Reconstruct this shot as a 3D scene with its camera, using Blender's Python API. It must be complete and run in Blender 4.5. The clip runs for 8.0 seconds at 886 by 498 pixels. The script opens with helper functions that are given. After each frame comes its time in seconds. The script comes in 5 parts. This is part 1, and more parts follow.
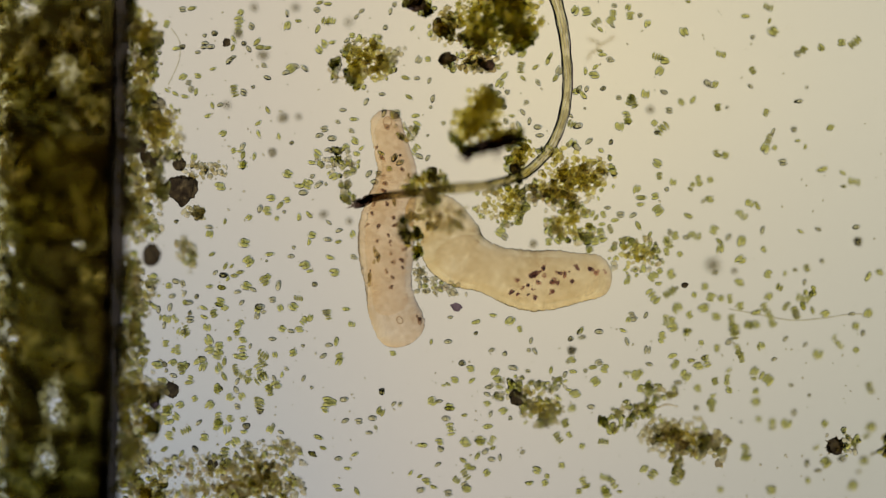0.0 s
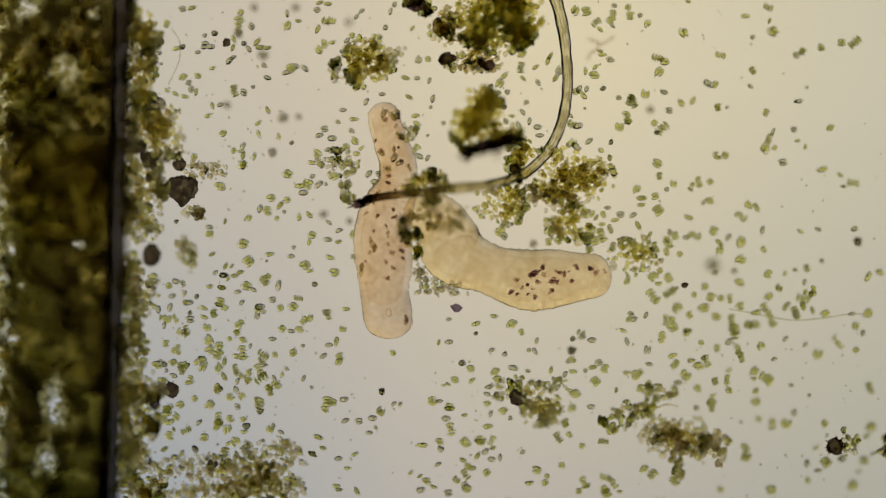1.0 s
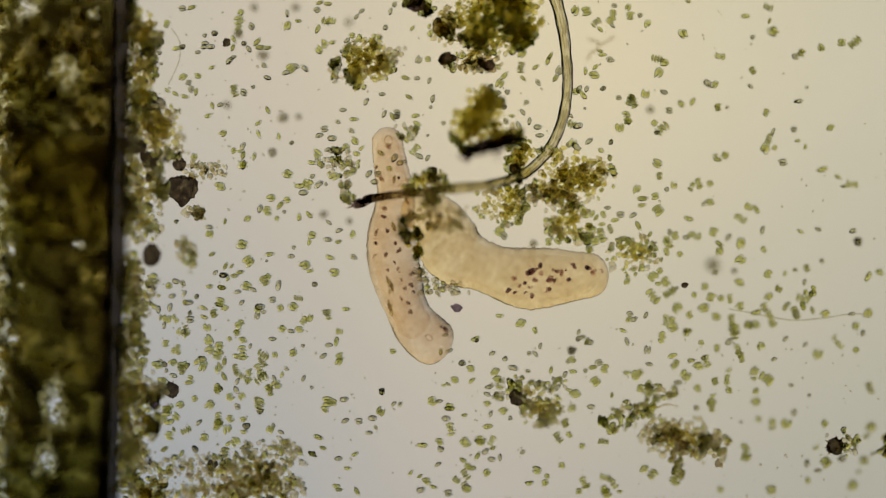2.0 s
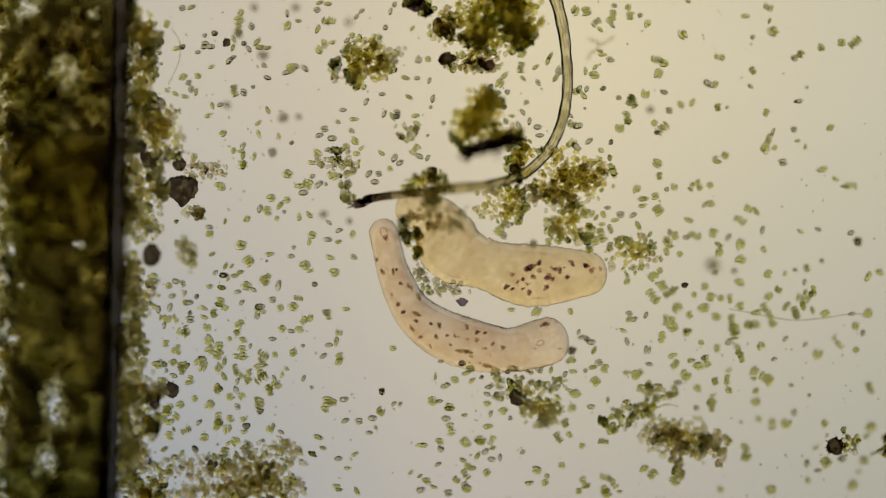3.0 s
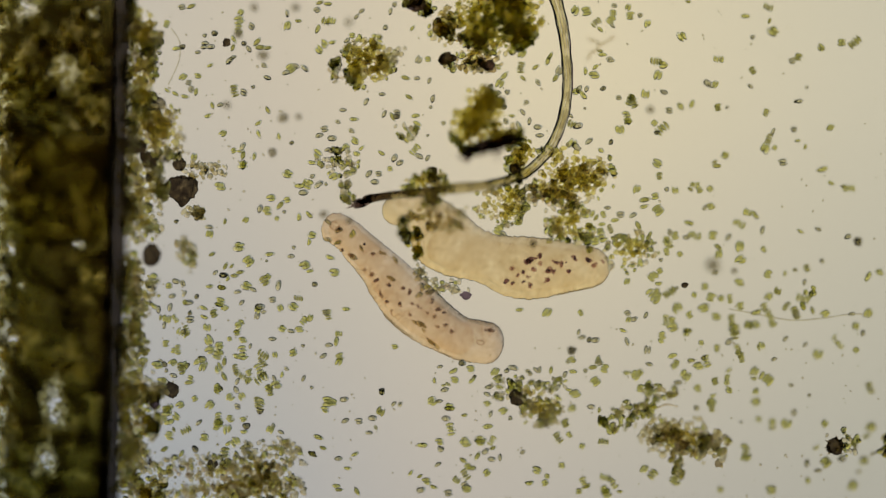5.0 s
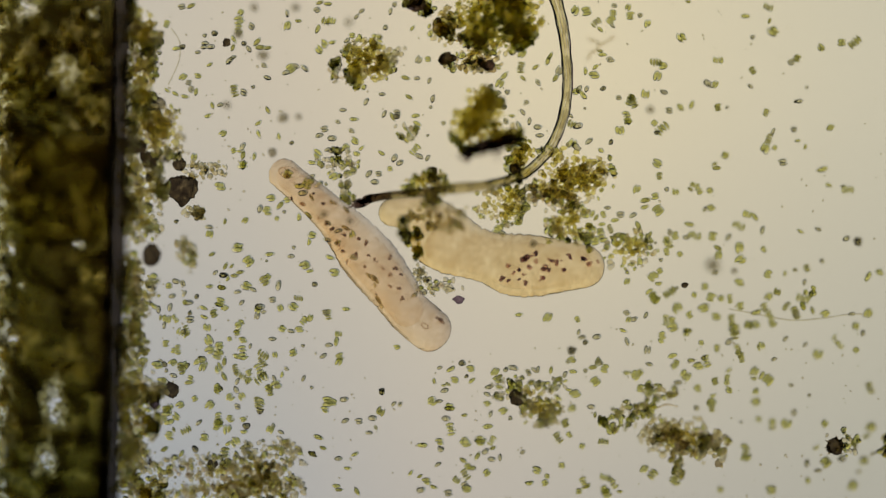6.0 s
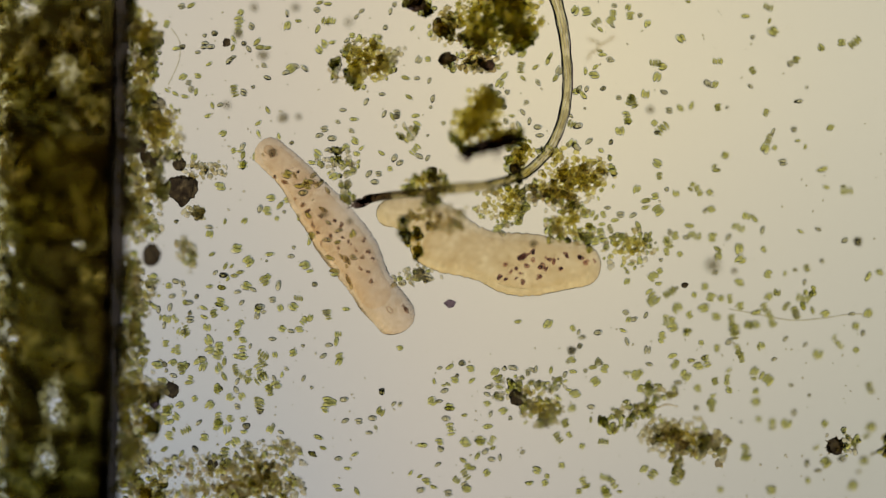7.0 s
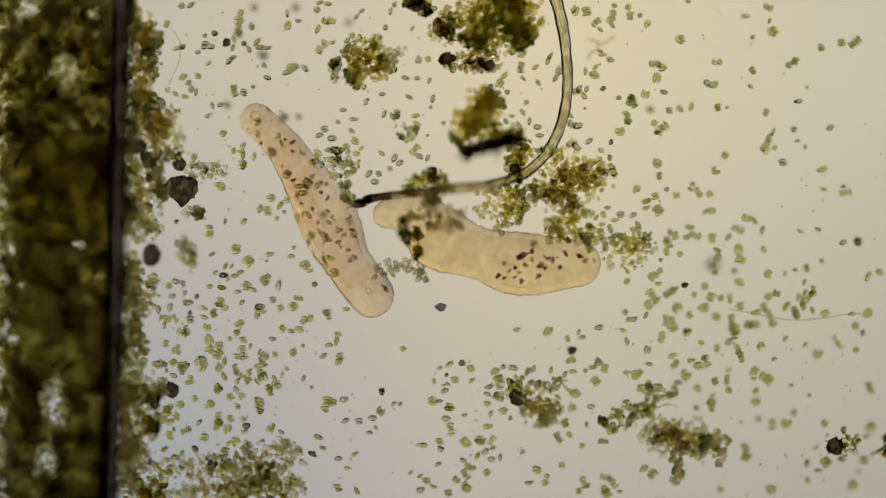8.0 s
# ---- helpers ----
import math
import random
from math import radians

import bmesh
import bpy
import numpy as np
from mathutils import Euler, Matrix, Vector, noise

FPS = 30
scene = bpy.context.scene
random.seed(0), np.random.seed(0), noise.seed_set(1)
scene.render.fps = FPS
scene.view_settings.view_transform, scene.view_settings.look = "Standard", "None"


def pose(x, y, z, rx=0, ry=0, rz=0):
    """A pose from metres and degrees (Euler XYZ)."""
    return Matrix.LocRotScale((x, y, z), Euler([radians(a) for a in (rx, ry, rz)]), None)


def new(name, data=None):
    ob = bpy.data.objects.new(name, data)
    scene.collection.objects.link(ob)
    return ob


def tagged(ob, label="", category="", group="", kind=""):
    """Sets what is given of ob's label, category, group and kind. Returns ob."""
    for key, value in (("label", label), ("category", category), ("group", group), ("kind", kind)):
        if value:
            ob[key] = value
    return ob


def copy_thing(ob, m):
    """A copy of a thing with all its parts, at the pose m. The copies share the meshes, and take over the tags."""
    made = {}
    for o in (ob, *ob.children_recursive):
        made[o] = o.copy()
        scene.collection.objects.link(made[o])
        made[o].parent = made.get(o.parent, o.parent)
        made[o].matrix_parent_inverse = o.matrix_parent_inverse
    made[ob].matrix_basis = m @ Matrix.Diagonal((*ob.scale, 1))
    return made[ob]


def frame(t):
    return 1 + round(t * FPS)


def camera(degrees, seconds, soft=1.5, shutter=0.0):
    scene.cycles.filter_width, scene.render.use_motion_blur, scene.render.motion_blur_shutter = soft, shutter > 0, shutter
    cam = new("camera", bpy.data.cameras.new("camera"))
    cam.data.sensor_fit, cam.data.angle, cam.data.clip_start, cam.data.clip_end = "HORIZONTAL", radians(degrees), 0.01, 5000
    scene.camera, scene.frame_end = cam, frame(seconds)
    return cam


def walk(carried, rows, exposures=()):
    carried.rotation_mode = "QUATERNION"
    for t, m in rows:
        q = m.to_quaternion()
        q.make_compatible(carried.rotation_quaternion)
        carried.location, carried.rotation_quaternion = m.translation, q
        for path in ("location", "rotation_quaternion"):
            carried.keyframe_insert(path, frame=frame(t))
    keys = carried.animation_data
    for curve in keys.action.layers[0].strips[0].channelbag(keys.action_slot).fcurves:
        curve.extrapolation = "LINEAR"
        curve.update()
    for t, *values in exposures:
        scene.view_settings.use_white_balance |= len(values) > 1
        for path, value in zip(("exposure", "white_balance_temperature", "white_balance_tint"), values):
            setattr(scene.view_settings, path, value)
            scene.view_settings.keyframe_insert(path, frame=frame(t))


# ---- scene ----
H = 8.961            # eye height over the slide; 1 m here is 1 mm under the microscope
cam = camera(10, 8.0, soft=1.25)
cam.data.dof.use_dof = True
cam.data.dof.focus_distance = H - 0.028
cam.data.dof.aperture_fstop = 0.35
walk(cam, [(0.0, pose(0, 0, H)), (8.0, pose(0, 0, H))])

# ---- world: a dim room; all light comes up from the lamp field under the slide ----
world = bpy.data.worlds.new("world")
world.use_nodes = True
world.node_tree.nodes["Background"].inputs["Color"].default_value = (0.9, 0.95, 1.0, 1)
world.node_tree.nodes["Background"].inputs["Strength"].default_value = 0.012
scene.world = world
scene.view_settings.exposure = 0.0
scene.cycles.max_bounces = scene.cycles.transmission_bounces = scene.cycles.transparent_max_bounces = 28


# ---- materials ----
def lin(r, g, b):
    return tuple((c / 12.92 if c <= 0.04045 else ((c + 0.055) / 1.055) ** 2.4) for c in (r / 255, g / 255, b / 255)) + (1.0,)


class Nodes:
    def __init__(self, name):
        self.mat = bpy.data.materials.new(name)
        self.mat.use_nodes = True
        self.tree = self.mat.node_tree
        self.tree.nodes.clear()
        self.out = self.add("ShaderNodeOutputMaterial")

    def add(self, kind, **sets):
        n = self.tree.nodes.new(kind)
        for k, v in sets.items():
            n.inputs[k.replace("_", " ")].default_value = v
        return n

    def link(self, a, b):
        self.tree.links.new(a, b)

    def noise(self, scale, detail=3.0, space="Object"):
        tc = self.add("ShaderNodeTexCoord")
        n = self.add("ShaderNodeTexNoise", Scale=scale, Detail=detail)
        self.link(tc.outputs[space], n.inputs["Vector"])
        return n.outputs["Fac"]

    def ramp(self, fac, stops):
        r = self.add("ShaderNodeValToRGB")
        el = r.color_ramp.elements
        el[0].position, el[0].color = stops[0]
        el[1].position, el[1].color = stops[-1]
        for p, c in stops[1:-1]:
            e = el.new(p)
            e.color = c
        self.link(fac, r.inputs["Fac"])
        return r.outputs["Color"]

    def mixed(self, fac, a, b, blend="MIX"):
        m = self.add("ShaderNodeMix")
        m.data_type, m.blend_type = "RGBA", blend
        for src, i in ((fac, 0), (a, 6), (b, 7)):
            if isinstance(src, (int, float, tuple)):
                m.inputs[i].default_value = src
            else:
                self.link(src, m.inputs[i])
        return m.outputs[2]


def clear_matter(name, dark, light, ior, grain=120.0, islands=False, roughness=0.0, rand=None, bump=0.0):
    """Living matter that lets light through: tinted, refracting, mottled at two scales."""
    n = Nodes(name)
    fine = n.noise(grain, 4.0)
    col = n.ramp(fine, [(0.35, (*dark, 1)), (0.65, (*light, 1))])
    if rand is not None:
        if islands:
            src = n.add("ShaderNodeNewGeometry").outputs["Random Per Island"]
        else:
            src = n.add("ShaderNodeObjectInfo").outputs["Random"]
        col = n.mixed(src, col, (*rand, 1))
    b = n.add("ShaderNodeBsdfRefraction", IOR=ior, Roughness=roughness)
    n.link(col, b.inputs["Color"])
    if bump:
        bm = n.add("ShaderNodeBump", Strength=bump, Distance=0.002)
        n.link(n.noise(grain * 1.3, 3.0), bm.inputs["Height"])
        n.link(bm.outputs["Normal"], b.inputs["Normal"])
    n.link(b.outputs[0], n.out.inputs["Surface"])
    return n.mat


def body_matter(name, dark, light, cloud, ior, bump):
    """A worm's skin: finely granular, with soft cloudy patches that run on from ring to ring."""
    n = Nodes(name)
    fine = n.ramp(n.noise(95.0, 6.0, "UV"), [(0.33, (*dark, 1)), (0.66, (*light, 1))])
    patches = n.ramp(n.noise(26.0, 6.0, "UV"), [(0.36, (*cloud, 1)), (0.64, (1, 1, 1, 1))])
    b = n.add("ShaderNodeBsdfRefraction", IOR=ior, Roughness=0.0)
    n.link(n.mixed(1.0, fine, patches, "MULTIPLY"), b.inputs["Color"])
    bm = n.add("ShaderNodeBump", Strength=bump, Distance=0.002)
    n.link(n.noise(42.0, 4.0, "UV"), bm.inputs["Height"])
    n.link(bm.outputs["Normal"], b.inputs["Normal"])
    n.link(b.outputs[0], n.out.inputs["Surface"])
    return n.mat


def lamp_matter():
    """The lit field lens: warm to one side, cooler to the other, as the condenser leaves it."""
    n = Nodes("lamp_glow")
    tc = n.add("ShaderNodeTexCoord")
    sep = n.add("ShaderNodeSeparateXYZ")
    n.link(tc.outputs["Generated"], sep.inputs[0])
    low = n.ramp(sep.outputs[0], [(0.25, lin(140, 147, 157)), (0.36, lin(157, 160, 163)), (0.5, lin(181, 173, 163)), (0.75, lin(168, 165, 152))])
    top = n.ramp(sep.outputs[0], [(0.25, lin(185, 179, 168)), (0.41, lin(198, 186, 166)), (0.57, lin(215, 201, 168)), (0.75, lin(197, 189, 166))])
    fac = n.ramp(sep.outputs[1], [(0.28, (0, 0, 0, 1)), (0.64, (1, 1, 1, 1))])
    e = n.add("ShaderNodeEmission", Strength=1.14)
    n.link(n.mixed(fac, low, top), e.inputs["Color"])
    n.link(e.outputs[0], n.out.inputs["Surface"])
    return n.mat


def glass_matter():
    n = Nodes("slide_glass")
    t = n.add("ShaderNodeBsdfTransparent")
    t.inputs["Color"].default_value = (0.995, 1.0, 0.997, 1)
    g = n.add("ShaderNodeBsdfGlossy", Roughness=0.02)
    f = n.add("ShaderNodeFresnel", IOR=1.5)
    m = n.add("ShaderNodeMixShader")
    n.link(f.outputs[0], m.inputs[0])
    n.link(t.outputs[0], m.inputs[1])
    n.link(g.outputs[0], m.inputs[2])
    n.link(m.outputs[0], n.out.inputs["Surface"])
    return n.mat


M_GLASS = glass_matter()
M_LAMP = lamp_matter()
M_GREEN = clear_matter("green_plastid", (0.65, 0.66, 0.38), (0.98, 0.975, 0.76), 1.03, 640.0, rand=(0.89, 0.89, 0.62))
M_WALL = clear_matter("cell_wall", (0.89, 0.89, 0.78), (0.985, 0.985, 0.93), 1.20, 380.0)
M_THIN_WALL = clear_matter("thin_cell_wall", (0.925, 0.93, 0.80), (0.99, 0.99, 0.92), 1.165, 380.0)
M_PALE = clear_matter("pale_plastid", (0.74, 0.73, 0.62), (0.98, 0.97, 0.92), 1.06, 420.0, rand=(0.90, 0.88, 0.80))
M_GREEN_DEEP = clear_matter("deep_green_plastid", (0.48, 0.49, 0.28), (0.87, 0.86, 0.61), 1.03, 600.0, rand=(0.78, 0.77, 0.52))
M_CORE = clear_matter("dense_core", (0.84, 0.84, 0.64), (0.95, 0.945, 0.79), 1.10, 500.0)
M_DARK = clear_matter("dark_plastid", (0.50, 0.48, 0.42), (0.78, 0.76, 0.66), 1.05, 330.0)
M_CLUMP_GREEN = clear_matter("clump_green", (0.75, 0.73, 0.40), (0.985, 0.965, 0.77), 1.036, 260.0, True, rand=(0.91, 0.88, 0.58))
M_CLUMP_BROWN = clear_matter("clump_brown", (0.73, 0.685, 0.51), (0.975, 0.955, 0.84), 1.034, 230.0, True, rand=(0.90, 0.87, 0.70))
M_CLUMP_GREY = clear_matter("clump_grey", (0.78, 0.73, 0.63), (0.98, 0.965, 0.92), 1.045, 200.0, True, rand=(0.91, 0.875, 0.79))
M_CLUMP_CELL = clear_matter("clump_cell", (0.80, 0.81, 0.46), (0.985, 0.985, 0.79), 1.035, 380.0, rand=(0.92, 0.92, 0.66))
M_SOFT_WALL = clear_matter("soft_cell_wall", (0.94, 0.94, 0.82), (0.99, 0.99, 0.93), 1.09, 330.0)
M_UMBER = clear_matter("umber_grain", (0.50, 0.45, 0.36), (0.76, 0.70, 0.54), 1.025, 120.0)
M_LOOSE_BROWN = clear_matter("loose_brown", (0.74, 0.69, 0.52), (0.975, 0.955, 0.85), 1.045, 380.0, rand=(0.91, 0.885, 0.73))
M_LOOSE_GREY = clear_matter("loose_grey", (0.80, 0.78, 0.67), (0.98, 0.97, 0.91), 1.07, 330.0, rand=(0.90, 0.88, 0.78))
M_TISSUE = clear_matter("brown_tissue", (0.60, 0.58, 0.40), (0.94, 0.92, 0.76), 1.018, 60.0, True, rand=(0.81, 0.785, 0.60))
M_DEEP = clear_matter("deep_green_grain", (0.50, 0.53, 0.29), (0.80, 0.80, 0.50), 1.025, 90.0, True, rand=(0.66, 0.67, 0.40))


def soot_matter():
    """Nearly opaque grains: black brown, thinner and lighter in small patches."""
    n = Nodes("dark_grain")
    col = n.ramp(n.noise(75.0, 7.0), [(0.34, (0.15, 0.13, 0.115, 1)), (0.56, (0.30, 0.26, 0.20, 1)), (0.70, (0.66, 0.60, 0.45, 1))])
    b = n.add("ShaderNodeBsdfRefraction", IOR=1.03, Roughness=0.0)
    n.link(col, b.inputs["Color"])
    n.link(b.outputs[0], n.out.inputs["Surface"])
    return n.mat


M_SOOT = soot_matter()
M_BLUISH = clear_matter("dark_violet_grain", (0.33, 0.28, 0.35), (0.56, 0.49, 0.55), 1.02, 90.0)
M_TIP = clear_matter("frayed_tip", (0.33, 0.285, 0.285), (0.60, 0.53, 0.50), 1.03, 120.0)
M_BARK = clear_matter("dark_stem", (0.21, 0.196, 0.19), (0.28, 0.258, 0.24), 1.004, 25.0)
M_SKIN_A = body_matter("worm_skin_pink", (0.93, 0.85, 0.745), (0.995, 0.935, 0.855), (0.93, 0.91, 0.875), 1.044, 1.1)
M_SKIN_B = body_matter("worm_skin_cream", (0.93, 0.862, 0.72), (0.995, 0.945, 0.82), (0.93, 0.91, 0.86), 1.044, 1.1)
M_GUT_A = body_matter("worm_gut_pink", (0.98, 0.955, 0.92), (0.998, 0.985, 0.955), (0.98, 0.96, 0.94), 1.007, 0.6)
M_GUT_B = body_matter("worm_gut_cream", (0.99, 0.98, 0.96), (0.999, 0.995, 0.985), (0.975, 0.96, 0.94), 1.004, 0.8)
M_SPOT = clear_matter("worm_spot", (0.55, 0.485, 0.465), (0.81, 0.735, 0.68), 1.02, 170.0, rand=(0.90, 0.85, 0.79))
M_SPOT_B = clear_matter("worm_spot_violet", (0.48, 0.395, 0.455), (0.75, 0.65, 0.66), 1.02, 170.0, rand=(0.86, 0.77, 0.75))
M_PORE = clear_matter("pore_rim", (0.82, 0.76, 0.68), (0.92, 0.87, 0.80), 1.03, 150.0)
M_SPOT_GREEN = clear_matter("worm_food", (0.70, 0.66, 0.52), (0.88, 0.84, 0.70), 1.03, 150.0)
M_FIBRE = clear_matter("fibre_wall", (0.87, 0.845, 0.72), (0.99, 0.97, 0.89), 1.22, 50.0)
M_FIBRE_LOW = clear_matter("fibre_murky", (0.60, 0.56, 0.42), (0.82, 0.78, 0.62), 1.05, 40.0)
M_FIBRE_CORE = clear_matter("fibre_core", (0.80, 0.77, 0.63), (0.97, 0.95, 0.84), 1.12, 50.0)
M_WISP = clear_matter("brown_wisp", (0.84, 0.80, 0.71), (0.95, 0.925, 0.86), 1.02, 90.0)
M_THREAD = clear_matter("thread", (0.86, 0.85, 0.78), (0.95, 0.94, 0.90), 1.05, 90.0)


def tissue_matter():
    """Thick plant tissue: murky olive and brown patches, large and small."""
    n = Nodes("murky_tissue")
    big = n.ramp(n.noise(10.0, 6.0), [(0.30, (0.41, 0.39, 0.30, 1)), (0.46, (0.56, 0.53, 0.41, 1)), (0.63, (0.95, 0.915, 0.76, 1))])
    hue = n.ramp(n.noise(7.0, 2.0), [(0.4, (0.97, 0.95, 0.87, 1)), (0.6, (0.92, 0.955, 0.80, 1))])
    small = n.ramp(n.noise(26.0, 9.0), [(0.40, (0.40, 0.39, 0.31, 1)), (0.50, (0.80, 0.79, 0.68, 1)), (0.60, (1, 1, 1, 1))])
    b = n.add("ShaderNodeBsdfRefraction", IOR=1.004, Roughness=0.0)
    n.link(n.mixed(1.0, n.mixed(1.0, big, hue, "MULTIPLY"), small, "MULTIPLY"), b.inputs["Color"])
    n.link(b.outputs[0], n.out.inputs["Surface"])
    return n.mat


M_MURKY = tissue_matter()
M_SPLINTER = clear_matter("bark_splinter", (0.33, 0.285, 0.29), (0.52, 0.45, 0.43), 1.005, 40.0)
M_FILM = clear_matter("thin_tissue", (0.68, 0.665, 0.52), (0.95, 0.94, 0.87), 1.02, 34.0)


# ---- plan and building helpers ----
def plan(x, y, z=0.0):
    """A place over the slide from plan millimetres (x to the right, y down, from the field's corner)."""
    k = (H - z) / H
    return Vector(((x - 784) / 1000 * k, (441 - y) / 1000 * k, z))


def mesh_from(name, verts, faces, mat, smooth=True):
    me = bpy.data.meshes.new(name)
    me.from_pydata([tuple(v) for v in verts], [], [tuple(f) for f in faces])
    me.materials.append(mat)
    if smooth:
        me.polygons.foreach_set("use_smooth", [True] * len(me.polygons))
    me.update()
    return me


def part(name, me, parent=None, label="", at=None):
    ob = new(name, me)
    ob.parent = parent
    if at is not None:
        ob.matrix_basis = at
    return tagged(ob, label) if label else ob


def ico(subdiv):
    bm = bmesh.new()
    bmesh.ops.create_icosphere(bm, subdivisions=subdiv, radius=1.0)
    v = np.array([p.co[:] for p in bm.verts])
    f = np.array([[p.index for p in q.verts] for q in bm.faces])
    bm.free()
    return v, f


ICO1, ICO2 = ico(1), ico(2)


def lumps(rng, places, sizes, flat=0.7, rough=0.22, base=ICO2):
    """Vertices and faces of many small uneven grains."""
    bv, bf = base
    vs, fs, k = [], [], 0
    for p, s in zip(places, sizes):
        q = np.array(Euler(rng.uniform(0, 6.28, 3)).to_matrix())
        v = bv * (1 + rng.normal(0, rough, (len(bv), 1)).clip(-0.4, 0.4) * 0.6)
        v = v * (s * np.array([rng.uniform(0.8, 1.5), rng.uniform(0.7, 1.0), rng.uniform(0.6, 0.95)]))
        v = v @ q.T
        v[:, 2] *= flat
        vs.append(v + p)
        fs.append(bf + k)
        k += len(bv)
    return np.concatenate(vs), np.concatenate(fs)


def tube(points, radii, sides=12, caps=True):
    """A bent rod through points."""
    pts = [Vector(p) for p in points]
    vs, fs = [], []
    for i, p in enumerate(pts):
        d = (pts[min(i + 1, len(pts) - 1)] - pts[max(i - 1, 0)]).normalized()
        side = Vector((-d.y, d.x, 0)).normalized()
        up = d.cross(side)
        r = radii[i]
        for j in range(sides):
            a = 2 * math.pi * j / sides
            vs.append(p + side * (math.cos(a) * r) + up * (math.sin(a) * r))
    for i in range(len(pts) - 1):
        for j in range(sides):
            a, b = i * sides + j, i * sides + (j + 1) % sides
            fs.append((a, b, b + sides, a + sides))
    if caps:
        fs.append(tuple(reversed(range(sides))))
        fs.append(tuple(range((len(pts) - 1) * sides, len(pts) * sides)))
    return vs, fs


def spline(points, n, dims=3):
    """A smooth line through points, n places at even steps along it, measured in the first dims columns."""
    p = np.array(points, float)
    q = np.vstack([2 * p[0] - p[1], p, 2 * p[-1] - p[-2]])
    line = []
    for i in range(len(p) - 1):
        a, b, c, d = q[i:i + 4]
        for t in np.linspace(0, 1, 14, endpoint=False):
            line.append(0.5 * (2 * b + (c - a) * t + (2 * a - 5 * b + 4 * c - d) * t * t + (3 * b - a - 3 * c + d) * t ** 3))
    line.append(p[-1])
    line = np.array(line)
    s = np.concatenate([[0], np.cumsum(np.linalg.norm(np.diff(line[:, :dims], axis=0), axis=1))])
    u = np.linspace(0, s[-1], n)
    return np.stack([np.interp(u, s, line[:, k]) for k in range(line.shape[1])], 1)


# ---- the setting: slide and lamp field ----
def slab(name, mat, cx, cy, z0, z1, sx, sy, bevel):
    bm = bmesh.new()
    bmesh.ops.create_cube(bm, size=1)
    for v in bm.verts:
        v.co = (cx + v.co.x * sx, cy + v.co.y * sy, z0 if v.co.z < 0 else z1)
    bmesh.ops.bevel(bm, geom=bm.edges[:], offset=bevel, segments=2, affect="EDGES")
    me = bpy.data.meshes.new(name)
    bm.to_mesh(me)
    bm.free()
    me.materials.append(mat)
    return new(name, me)


slide = slab("glass_slide", M_GLASS, 0, 0, -0.04, 0.0, 3.0, 2.2, 0.006)
slide.visible_shadow = False
tagged(slide, "clear glass microscope slide, lit evenly from below", "slide", kind="structure")
lamp = slab("lamp_field", M_LAMP, 0, 0, -6.1, -6.0, 5.2, 3.5, 0.004)
tagged(lamp, "pale glowing lamp field, warm cream fading to grey", "lamp", kind="structure")


# ---- flatworms: a chain of rigid rings, a gut in each, dark spots inside ----
SEGS = 180
TALL = 0.55          # a ring's height over its width; a ring that rolls on its side looks narrower from above


def round_end(s):
    """Rounds the two ends of the body."""
    e = min(s / 0.055, (1 - s) / 0.07, 1.0)
    return math.sqrt(max(0.0, 1 - (1 - e) ** 2))


